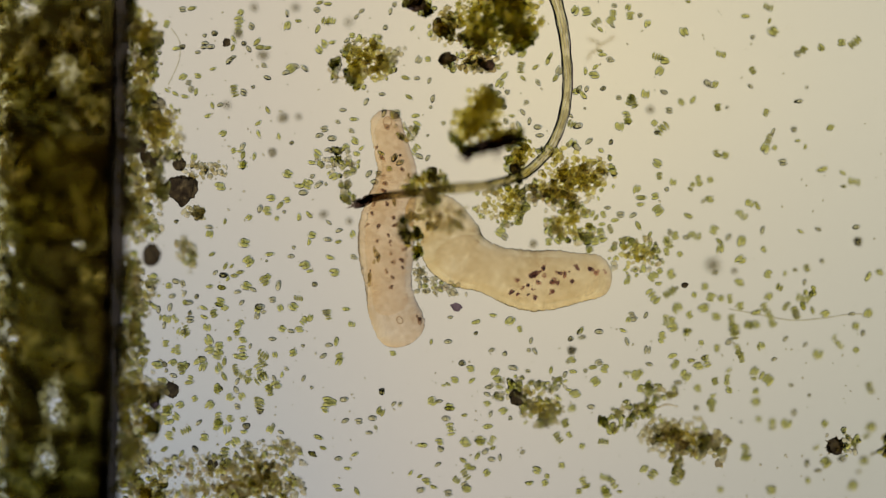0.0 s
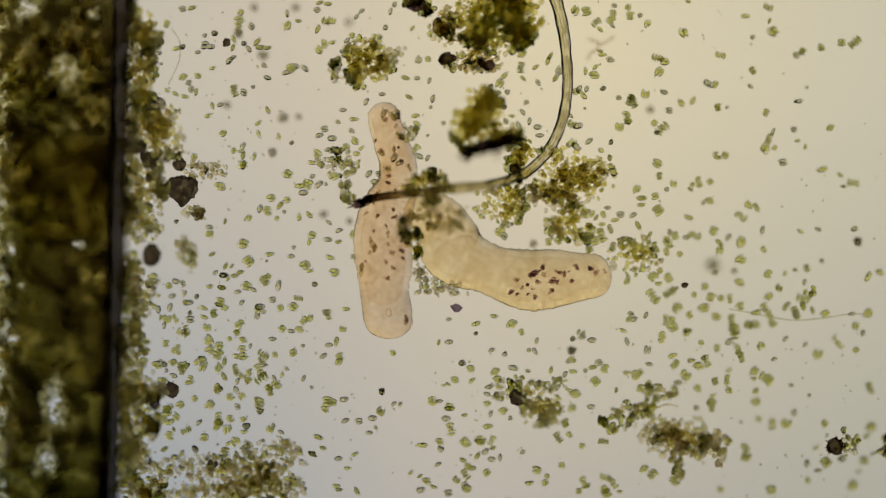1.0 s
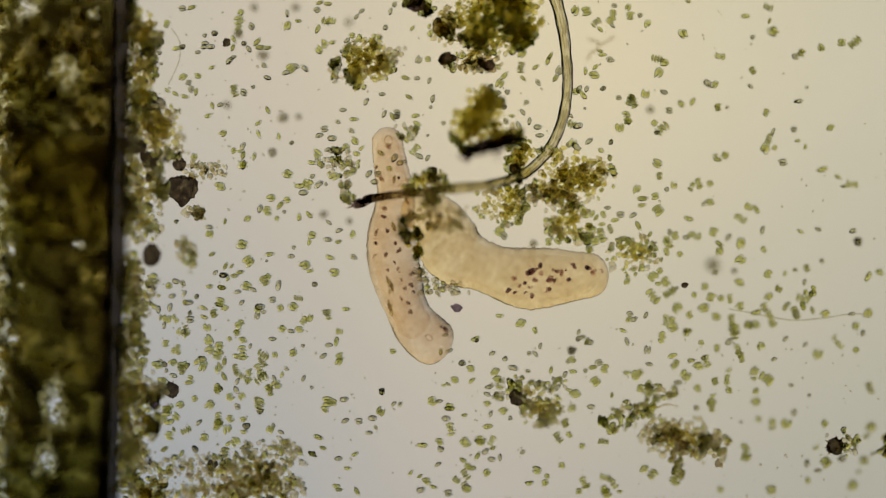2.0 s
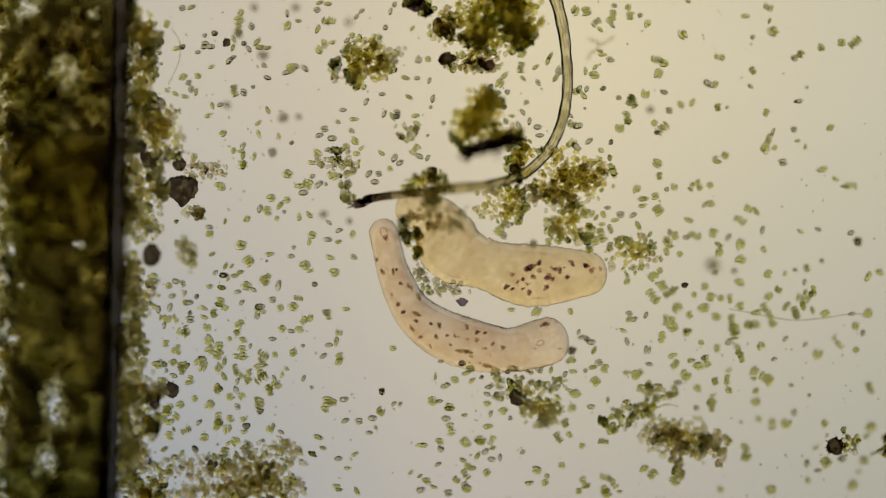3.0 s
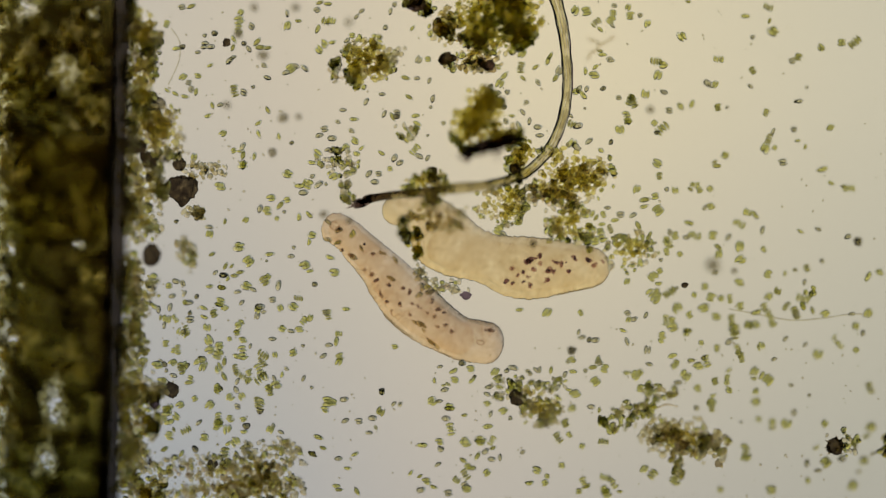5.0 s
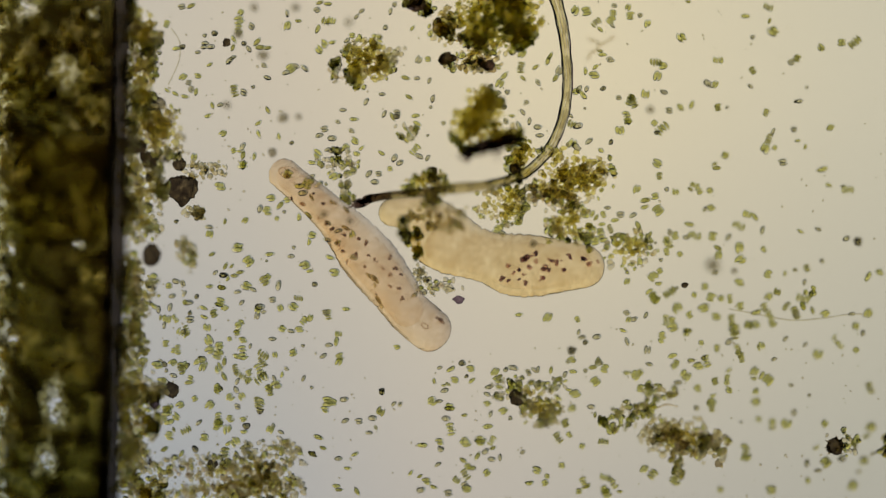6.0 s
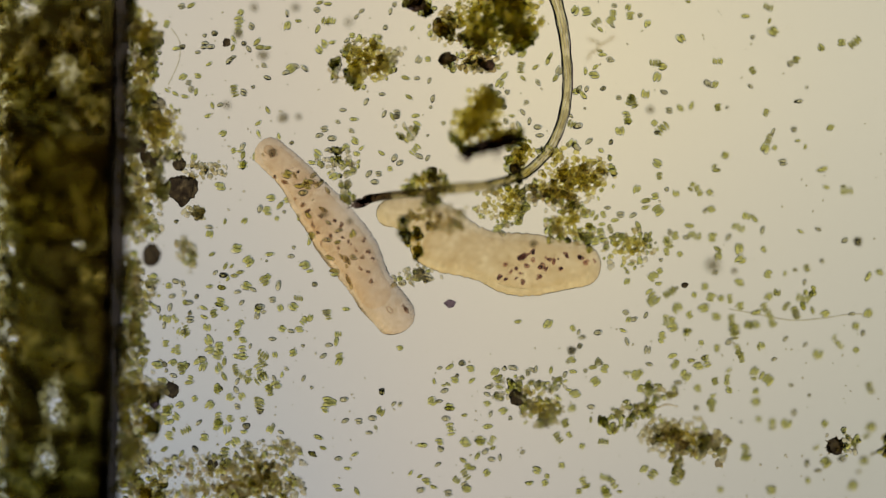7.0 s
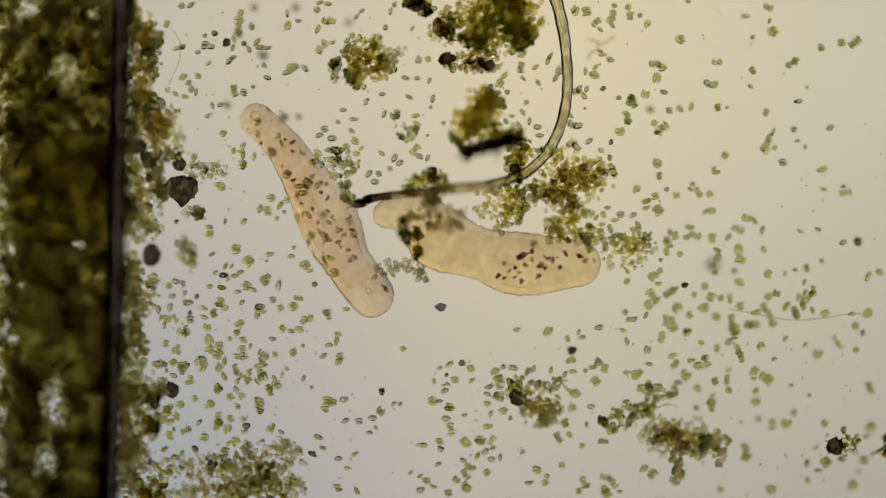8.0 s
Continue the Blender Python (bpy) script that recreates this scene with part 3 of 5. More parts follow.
# ---- clumps of cells and detritus ----
def spread(rng, n, cx, cy, rx, ry, z0, z1, kn):
    """Places of n grains, gathered round a few knots, so that the outline is uneven."""
    knots = len(kn)
    out = []
    for _ in range(n):
        kx, ky = kn[rng.integers(knots)]
        x, y = kx + rng.normal(0, rx * 0.27), ky + rng.normal(0, ry * 0.27)
        d = max(((x - cx) / (rx * 1.15)) ** 2 + ((y - cy) / (ry * 1.15)) ** 2, 1e-6)
        if d > 1:
            x, y = cx + (x - cx) / d, cy + (y - cy) / d
        out.append(np.array(plan(x, y, rng.uniform(z0, z1))))
    return out


def grain_mesh(name, rng, mat):
    return mesh_from(name, *lumps(rng, [np.zeros(3)], [0.0048], 0.8, 0.16, ICO2), mat)


grng = np.random.default_rng(31)
CLUMP_PARTS = {
    "algal_cells": ("algal_cell", "cell_mass", M_CLUMP_GREEN, [cell_mesh("algal_cell", grng, grng.uniform(12, 16), grng.uniform(7.0, 10.0), 0.0, M_CLUMP_CELL, M_SOFT_WALL) for _ in range(12)]),
    "brown_grains": ("brown_grain", "brown_mass", M_CLUMP_BROWN, [grain_mesh("brown_grain", grng, M_LOOSE_BROWN) for _ in range(10)]),
    "pale_grains": ("pale_grain", "pale_mass", M_CLUMP_GREY, [grain_mesh("pale_grain", grng, M_LOOSE_GREY) for _ in range(10)]),
    "deep_grains": ("deep_grain", "deep_mass", M_DEEP, [grain_mesh("deep_grain", grng, M_DEEP) for _ in range(6)]),
    "dark_grains": ("dark_grain", "dark_mass", M_SOOT, [grain_mesh("dark_grain", grng, M_SOOT) for _ in range(6)]),
}


def clump(label, seed, cx, cy, rx, ry, z0, z1, knots, **counts):
    """A heap of grains: the loose ones are parts, the packed rest is one mass of each kind."""
    root = tagged(new("algae_clump"), label, "algae clump", group="algae clumps")
    base = plan(cx, cy, 0)
    root.matrix_basis = Matrix.Translation(base)
    rng = np.random.default_rng(seed)
    kn = [(cx + rng.uniform(-0.75, 0.75) * rx, cy + rng.uniform(-0.75, 0.75) * ry) for _ in range(knots)]
    for name, n in counts.items():
        single, mass, mat, shapes = CLUMP_PARTS[name]
        at = spread(rng, n, cx, cy, rx, ry, z0, z1, kn)
        # the outermost are the loose ones
        at.sort(key=lambda p: -(((p[0] - base.x) / rx) ** 2 + ((p[1] - base.y) / ry) ** 2))
        loose = min(n, 34)
        for p in at[:loose]:
            k = rng.uniform(0.65, 1.35)
            m = Matrix.LocRotScale(Vector(p) - base, Euler(rng.uniform(0, 6.28, 3)), (k, k, k))
            part(single, shapes[rng.integers(len(shapes))], root, at=m)
        if n > loose:
            size = 0.0022 + 0.0044 * rng.random(n - loose) ** 1.2
            vs, fs = lumps(rng, at[loose:], size, 0.8, 0.24)
            tagged(part(mass, mesh_from(mass, vs - np.array(base), fs, mat), root), kind="stuff")
    return root


OLIVE = "olive green clump of algal cells on the slide"
BROWN = "brown and olive clump of decayed plant grains"
PALE = "loose pale clump of grey green grains"
DENSE = "thick dark green clump of algae, nearly black inside"
clump(OLIVE, 11, 652, 112, 42, 44, 0.01, 0.11, 10, algal_cells=230, brown_grains=90, pale_grains=60)
clump(PALE, 53, 690, 94, 26, 24, 0.04, 0.12, 7, pale_grains=20, brown_grains=8)
clump(PALE, 12, 598, 124, 20, 20, 0.02, 0.10, 3, pale_grains=24, algal_cells=10)
clump(DENSE, 13, 882, 26, 70, 60, 0.03, 0.14, 9, algal_cells=950, brown_grains=160, deep_grains=90)
clump(DENSE, 49, 884, 20, 50, 46, 0.10, 0.20, 7, algal_cells=120, deep_grains=110)
clump(BROWN, 14, 780, 46, 34, 32, 0.01, 0.08, 6, algal_cells=50, brown_grains=130, dark_grains=2)
clump(PALE, 15, 835, 92, 55, 34, 0.01, 0.05, 8, pale_grains=110, brown_grains=100, algal_cells=40, dark_grains=2)
clump(BROWN, 16, 742, 10, 24, 18, 0.03, 0.08, 4, brown_grains=60, algal_cells=34)
clump(OLIVE, 17, 845, 215, 46, 54, 0.10, 0.20, 8, algal_cells=420, brown_grains=150)
clump(OLIVE, 18, 886, 238, 36, 22, 0.10, 0.18, 4, algal_cells=110, brown_grains=50)
clump(OLIVE, 19, 1010, 308, 74, 50, 0.01, 0.08, 9, algal_cells=260, brown_grains=200, pale_grains=60)
clump(OLIVE, 20, 932, 285, 34, 36, 0.02, 0.08, 4, algal_cells=110, brown_grains=40)
clump(BROWN, 21, 885, 362, 48, 34, 0.03, 0.10, 7, algal_cells=110, brown_grains=90)
clump(OLIVE, 22, 1015, 395, 46, 34, 0.03, 0.11, 8, algal_cells=95, brown_grains=80)
clump(PALE, 23, 985, 350, 60, 25, 0.01, 0.05, 7, pale_grains=90, brown_grains=40)
clump(OLIVE, 24, 1032, 420, 22, 24, 0.05, 0.10, 5, algal_cells=18, brown_grains=10)
clump(BROWN, 25, 785, 372, 38, 40, 0.13, 0.21, 7, algal_cells=20, pale_grains=60, brown_grains=60)
clump(BROWN, 26, 758, 325, 42, 22, 0.09, 0.16, 5, algal_cells=70, brown_grains=60)
clump(BROWN, 27, 748, 390, 26, 18, 0.08, 0.12, 4, pale_grains=20, brown_grains=26)
clump(OLIVE, 28, 732, 430, 15, 24, 0.06, 0.10, 4, algal_cells=60, brown_grains=20, deep_grains=3)
clump(DENSE, 52, 713, 404, 12, 16, 0.15, 0.23, 5, algal_cells=30, deep_grains=18)
loose_heap = clump(PALE, 29, 782, 512, 42, 20, 0.01, 0.05, 6, pale_grains=40, algal_cells=6)
clump(PALE, 30, 748, 480, 14, 20, 0.02, 0.06, 3, pale_grains=22)
edge_heap = clump(OLIVE, 31, 1122, 462, 50, 32, 0.02, 0.09, 12, algal_cells=76, brown_grains=20, pale_grains=20)
clump(BROWN, 32, 955, 722, 38, 30, 0.03, 0.16, 7, algal_cells=70, brown_grains=80, pale_grains=30)
clump(OLIVE, 33, 940, 690, 70, 24, 0.02, 0.12, 9, algal_cells=44, pale_grains=40)
clump(OLIVE, 34, 1140, 718, 32, 20, 0.04, 0.16, 7, algal_cells=28, brown_grains=22)
clump(OLIVE, 50, 1104, 738, 28, 20, 0.04, 0.15, 7, algal_cells=24, brown_grains=10)
clump(OLIVE, 35, 1075, 752, 18, 15, 0.03, 0.08, 3, algal_cells=18, brown_grains=10)
clump(BROWN, 36, 1202, 774, 62, 36, 0.03, 0.16, 14, algal_cells=50, brown_grains=190, pale_grains=90)
clump(BROWN, 37, 1260, 796, 30, 28, 0.03, 0.15, 7, algal_cells=20, brown_grains=60, pale_grains=34)
clump(BROWN, 38, 1197, 832, 14, 30, 0.03, 0.12, 6, algal_cells=14, brown_grains=20)
clump(OLIVE, 39, 1172, 692, 30, 17, 0.04, 0.15, 7, algal_cells=20, brown_grains=14)
clump(OLIVE, 40, 1562, 790, 16, 15, 0.05, 0.10, 3, algal_cells=18, brown_grains=8)
clump(PALE, 51, 1488, 786, 30, 24, 0.02, 0.06, 6, algal_cells=16, pale_grains=14)
clump(PALE, 41, 605, 280, 40, 28, 0.01, 0.08, 8, algal_cells=18, pale_grains=34)
clump(OLIVE, 42, 724, 228, 24, 19, 0.02, 0.11, 6, algal_cells=10, pale_grains=18)
clump(OLIVE, 43, 1433, 528, 14, 20, 0.03, 0.07, 6, algal_cells=10)
clump(PALE, 44, 620, 335, 18, 24, 0.02, 0.09, 4, pale_grains=24, algal_cells=10)
clump(BROWN, 45, 380, 848, 120, 40, 0.03, 0.14, 22, algal_cells=70, brown_grains=230, pale_grains=150)
clump(BROWN, 46, 475, 815, 56, 36, 0.03, 0.13, 12, algal_cells=36, brown_grains=80, pale_grains=60)
clump(BROWN, 47, 460, 862, 80, 26, 0.03, 0.13, 12, algal_cells=44, brown_grains=100, pale_grains=60)
clump(BROWN, 48, 255, 866, 50, 22, 0.02, 0.08, 6, algal_cells=70, brown_grains=120)
for seed, cx, cy, rx, ry, n in ((61, 255, 45, 34, 48, 190), (62, 252, 140, 26, 62, 230), (63, 292, 232, 62, 46, 300), (64, 252, 330, 40, 50, 190),
                                (65, 250, 395, 34, 40, 110), (66, 252, 500, 28, 55, 120), (67, 240, 600, 22, 50, 100), (68, 240, 690, 42, 44, 170),
                                (69, 250, 742, 32, 36, 140), (70, 238, 815, 30, 36, 90)):
    clump(BROWN, seed, cx, cy, rx, ry, 0.03, 0.17, 9, algal_cells=n // 2, brown_grains=n // 2, pale_grains=n // 3, dark_grains=4)
for seed in range(8):
    clump(BROWN, 80 + seed, 226, 45 + seed * 112, 20, 62, 0.08, 0.24, 8, algal_cells=40, brown_grains=70, pale_grains=30)
clump(PALE, 71, 330, 458, 24, 34, 0.10, 0.20, 6, algal_cells=12, pale_grains=26, brown_grains=16)
clump(PALE, 72, 345, 385, 24, 18, 0.02, 0.08, 4, brown_grains=20, pale_grains=30)
clump(PALE, 73, 360, 300, 40, 16, 0.01, 0.06, 5, brown_grains=26, pale_grains=30)
clump(OLIVE, 74, 275, 690, 22, 24, 0.05, 0.12, 4, pale_grains=30, brown_grains=20)


# ---- single dark grains ----
ICO3 = ico(4)


def dark_grain(x, y, r, seed, z, label, stretch=1.0, turn=0.0, mat=None, name="dark_grain", spikes=0):
    """One rough solid grain."""
    rng = np.random.default_rng(seed)
    off = Vector(rng.uniform(-50, 50, 3))
    vs = []
    for v in ICO3[0]:
        d = Vector(v)
        k = 1 + 0.34 * noise.noise(d * 1.3 + off) + 0.20 * noise.noise(d * 2.9 + off) + 0.10 * noise.noise(d * 6.7 + off) + 0.08 * noise.noise(d * 14 + off)
        vs.append(Vector((d.x * stretch, d.y, d.z * 0.6)) * (k * r / 1000))
    ob = new(name, mesh_from(name, vs, ICO3[1], mat or M_SOOT))
    p = plan(x, y, z)
    ob.matrix_basis = pose(p.x, p.y, z, 0, 0, turn)
    if spikes:
        for _ in range(spikes):
            a, n = rng.uniform(0, 6.28), rng.uniform(1.15, 1.55)
            d = Vector((math.cos(a), math.sin(a), rng.uniform(-0.2, 0.2)))
            part("spike", mesh_from("spike", *tube([d * (r * 0.7 / 1000), d * (r * n / 1000)], [0.0022, 0.0006], 7), M_UMBER), ob)
    return tagged(ob, label, "grain", group="dark grains")


GRAIN = "black rough grain lying among the algae"
UMBER = {(775, 48), (1205, 790), (1261, 778), (1272, 820), (867, 118)}


def grains(seed, rows):
    """Solid grains, one for each row: x, y, half the width, height, stretch and turn."""
    for i, (x, y, r, z, st, tn) in enumerate(rows):
        if (x, y) in UMBER:
            dark_grain(x, y, r, seed + i, z, "brown rough grain lying among the algae", st, tn, M_UMBER, "brown_lump")
        else:
            dark_grain(x, y, r, seed + i, z, GRAIN, st, tn, spikes=18 if x == 1478 else 0)


grains(200, [
    (325, 335, 25, 0.03, 1, 0), (302, 690, 13, 0.03, 1, 0), (318, 292, 11, 0.03, 1, 60), (240, 258, 15, 0.11, 1.3, -30), (263, 283, 13, 0.09, 1.3, -60), (266, 312, 8, 0.08, 1, 0),
    (268, 452, 14, 0.15, 1.4, 75), (280, 182, 9, 0.03, 1.4, -20), (765, 303, 8, 0.06, 1, 0), (912, 300, 10, 0.07, 1, 0), (916, 702, 14, 0.04, 1, 0)])
grains(211, [
    (1478, 790, 14, 0.04, 1, 0), (792, 104, 10, 0.06, 1.4, 10), (775, 48, 10, 0.05, 1, 0), (401, 76, 7, 0.02, 1, 90), (1205, 790, 11, 0.06, 1, -60), (1261, 778, 8, 0.05, 1, 0),
    (1272, 820, 7, 0.05, 1, 0), (867, 118, 9, 0.05, 1.3, -30), (1212, 505, 5, 0.03, 1.2, 20), (375, 822, 8, 0.03, 1.2, 0)])
for i, (x, y, r, z) in enumerate([(738, 8, 13, 0.08), (866, 116, 8, 0.06), (830, 268, 8, 0.14), (272, 712, 10, 0.12), (808, 543, 7, 0.05)]):
    violet = dark_grain(x, y, r, 240 + i, z, "dark violet grain among the algae", 1.3, 40 * i, M_BLUISH, "violet_grain")
for i, (x, y, r, z) in enumerate([(1012, 620, 7, 0.12), (501, 209, 8, 0.20), (482, 270, 7, 0.14), (528, 207, 5, 0.22), (466, 98, 8, 0.22), (1151, 194, 6, 0.22), (422, 60, 7, 0.18), (402, 186, 6, 0.25),
                                  (573, 380, 6, 0.22), (618, 392, 5, 0.2), (1262, 470, 11, 0.34), (1300, 480, 5, 0.2), (944, 432, 6, 0.16), (450, 14, 6, 0.25), (523, 14, 6, 0.25), (617, 40, 6, 0.3), (1518, 428, 7, 0.14)]):
    dark_grain(x, y, r, 270 + i, z, "grey blurred grain floating in the water", 1.1, 50 * i, M_DARK, "floating_grain")


def splinter():
    """A ragged sliver of bark: a thin end, a thick one, and shreds along it."""
    rng = np.random.default_rng(17)
    line = spline([(815, 279), (832, 271), (852, 263), (876, 256), (900, 247), (918, 243)], 24)
    swell = [0.003 + 0.0115 * (i / 23) ** 0.6 * min(1.0, (24 - i) / 4) + 0.0018 * math.sin(i * 2.1) for i in range(24)]
    root = tagged(new("dark_splinter"), "black splinter under the olive algae clump", "splinter")
    part("sliver", mesh_from("sliver", *tube([plan(x, y, 0.30 + 0.01 * math.sin(x)) for x, y in line], swell, 12), M_SPLINTER), root)
    for i in range(38):
        x, y = line[int(rng.integers(3, 23))]
        y += rng.normal(-2, 8)
        dx, dy = rng.normal(9, 6), rng.normal(-5, 5)
        z = rng.uniform(0.24, 0.34)
        part("shred", mesh_from("shred", *tube([plan(x - dx, y - dy, z), plan(x, y, z + 0.004), plan(x + dx, y + dy, z)], [0.001, rng.uniform(0.002, 0.005), 0.0008], 8), M_SPLINTER), root)


splinter()


# ---- the thick brown tissue at the edge of the field, with its dark stem ----
def tissue():
    root = tagged(new("plant_tissue"), "thick brown olive plant tissue with a dark blurred stem", "plant tissue")
    rng = np.random.default_rng(77)
    holes = [(118, 128, 30, 33), (45, 18, 24, 20), (98, 715, 27, 56), (80, 814, 26, 34), (140, 432, 15, 9), (40, 505, 8, 12), (22, 600, 16, 12), (165, 25, 14, 10),
             (112, 752, 10, 14), (20, 440, 8, 14)]
    # an uneven sheet with ragged holes through it, and grains on both sides
    def sheet(z, seed, lowest, cell, open_holes, mat, y0=-60, y1=990, gaps=holes):
        nx, ny = int(304 / cell), int(980 / cell)
        g = np.random.default_rng(seed)
        vs, fs, idx = [], [], {}
        for i in range(nx + 1):
            for j in range(ny + 1):
                x, y = -66 + i * cell + g.normal(0, 1.2), -50 + j * cell + g.normal(0, 1.2)
                h = 0.012 * noise.noise(Vector((x / 40, y / 40, seed))) + 0.002 * noise.noise(Vector((x / 11, y / 11, seed)))
                idx[i, j] = len(vs)
                vs.append(plan(x, y, z + h))
        for i in range(nx):
            for j in range(ny):
                x, y = -66 + (i + 0.5) * cell, -50 + (j + 0.5) * cell
                rag = 14 * noise.noise(Vector((x / 25, y / 25, seed + 7)))
                if x > 207 - y * 0.02 + rag * 0.3 or x < lowest + 1.8 * rag or y < y0 + 3 * rag or y > y1 + 3 * rag:
                    continue
                wob = 0.9 + 0.9 * noise.noise(Vector((x / 16, y / 16, seed + 3))) + 0.9 * noise.noise(Vector((x / 6, y / 6, seed + 5)))
                if any(((x - a) / c) ** 2 + ((y - b) / d) ** 2 < wob - open_holes for a, b, c, d in gaps):
                    continue
                fs.append((idx[i, j], idx[i + 1, j], idx[i + 1, j + 1], idx[i, j + 1]))
        me = mesh_from("tissue_sheet", vs, fs, mat)
        ob = part("tissue_sheet", me, root)
        solid = ob.modifiers.new("thickness", "SOLIDIFY")
        solid.thickness = 0.012
        return ob
    sheet(0.19, 3, 8, 4.0, 0.0, M_MURKY)
    sheet(0.11, 8, -20, 4.0, 0.7, M_FILM, gaps=holes[1:])
    sheet(0.19, 33, 60, 4.0, 0.0, M_FILM, 60, 200, gaps=[(110, 120, 9, 10)])
    sheet(0.15, 14, 34, 4.0, 0.0, M_TISSUE, 245, 655)
    sheet(0.23, 21, 24, 4.0, 0.0, M_TISSUE, 240, 430)
    sheet(0.16, 27, 26, 4.0, 0.0, M_TISSUE, 645, 960, gaps=[(98, 715, 15, 34), (80, 814, 14, 20)])
    at, size = [], []
    while len(at) < 3000:
        x, y = rng.uniform(-60, 186), rng.uniform(-40, 930)
        if any(((x - a) / c) ** 2 + ((y - b) / d) ** 2 < rng.uniform(-0.5, 1.2) for a, b, c, d in holes) or (y < 230 and rng.random() < 0.35):
            continue
        # the upper end of the tissue lies nearer to the glass
        at.append(np.array(plan(x, y, rng.uniform(0.07, 0.15) if y < 240 else rng.uniform(0.07, 0.26))))
        size.append(rng.uniform(0.003, 0.010) if y < 240 else rng.uniform(0.0015, 0.0055))
    tagged(part("tissue_mass", mesh_from("tissue_mass", *lumps(rng, at, size), M_TISSUE), root), kind="stuff")
    at, size = [], []
    while len(at) < 620:
        x, y = abs(rng.normal(0, 34)) - 24, rng.uniform(-40, 930)
        at.append(np.array(plan(x, y, rng.uniform(0.0, 0.09))))
        size.append(rng.uniform(0.003, 0.009))
    tagged(part("edge_mass", mesh_from("edge_mass", *lumps(rng, at, size), M_CLUMP_BROWN), root), kind="stuff")
    line = spline([(216, -60), (212, 100), (207, 300), (203, 500), (196, 700), (190, 940)], 30)
    pts = [plan(x, y, 0.34) for x, y in line]
    part("stem", mesh_from("stem", *tube(pts, [0.0195 + 0.0012 * math.sin(i * 1.7) for i in range(30)], 16), M_BARK), root, "dark brown stem")


tissue()


# ---- algal colonies ----
prng = np.random.default_rng(12)


def colony_proto(name, n, mat, label, length, width):
    root = tagged(new(name), label, "alga", group=name.replace("_", " ") + "s")
    slip = prng.uniform(-1.5, 1.5)
    if mat == M_GREEN and prng.random() < 0.3:
        mat = M_GREEN_DEEP
    for i in range(n):
        off = (i - (n - 1) / 2) * width * (prng.uniform(0.66, 0.86) if n < 4 else 0.98)
        bend = prng.uniform(-1.5, 1.5) if n == 1 else (off / (width * n)) * -2.5 + prng.uniform(-0.7, 0.7)
        end = prng.uniform(0.84, 1.08)
        me = cell_mesh("cell", prng, length * end, width * prng.uniform(0.86, 1.14), bend, mat, M_THIN_WALL if mat in (M_GREEN, M_GREEN_DEEP) else M_WALL, 0.8 if n == 1 else 0.4)
        part("cell", me, root, at=pose((slip * (i % 2 - 0.5) + prng.uniform(-0.6, 0.6)) / 1000 * (n > 1), off / 1000, prng.uniform(-0.001, 0.001), 0, 0, prng.uniform(-6, 6)))
    return root


KINDS = [
    ("paired_alga", 2, M_GREEN, "green two-celled alga, oval cells side by side", 15.5, 6.6),
    ("alga_colony", 3, M_GREEN, "green three-celled alga, oval cells side by side", 15, 6.0),
    ("alga_colony", 4, M_GREEN, "green four-celled alga, slim cells in a row", 14.5, 5.2),
    ("alga_cell", 1, M_GREEN, "single plump green algal cell", 18.5, 8.4),
    ("clear_cell", 1, M_PALE, "single clear algal cell with a dark rim", 15.5, 7.8),
    ("clear_pair", 2, M_PALE, "pale two-celled alga, nearly clear", 13.5, 5.6),
    ("dark_cell", 1, M_DARK, "single dark olive algal cell", 12.5, 8.4),
    ("round_cell", 1, M_PALE, "small round clear cell", 8.5, 7.0),
]
VARIANTS = 7
PROTOS = [[colony_proto(*k) for _ in range(VARIANTS)] for k in KINDS]
USED = set()
crng = np.random.default_rng(42)
# slow drift in the water: from (x, y), by so many plan millimetres over the clip
DRIFT = {
    (1211, 57): (-6, 13), (1276, 96): (-7, 14), (1206, 181): (-2, 12), (1226, 177): (-3, 12), (1491, 306): (-33, 29), (1512, 322): (-15, 19), (1515, 402): (-23, 27),
    (1340, 364): (-6, 26), (1327, 360): (-6, 26), (1312, 380): (-6, 26), (1164, 101): (-5, 12), (1176, 107): (-5, 12), (1168, 126): (-5, 12), (1135, 350): (10, 6),
    (1134, 362): (10, 6), (1191, 323): (6, 23), (1257, 319): (-1, 25), (1237, 320): (-1, 20), (1097, 224): (1, 9), (1379, 509): (-5, 11), (1412, 95): (-15, 20)}
DRIFT.update({
    (1422, 88): (-15, 20), (1267, 268): (-3, 30), (1271, 275): (-3, 30), (440, 385): (-9, 7), (433, 430): (-15, 11), (377, 122): (-8, -10), (1188, 486): (-40, 55),
    (1118, 557): (-12, -4), (885, 411): (-5, -5), (893, 419): (-5, -5), (1245, 356): (3, 20), (1256, 353): (3, 20), (1218, 382): (2, 20), (1263, 407): (-3, 15),
    (1313, 427): (-5, 15), (1274, 428): (-4, 15), (1274, 441): (-4, 15), (340, 15): (-2, -6), (323, 17): (-2, -6), (1098, 682): (-60, 70)})
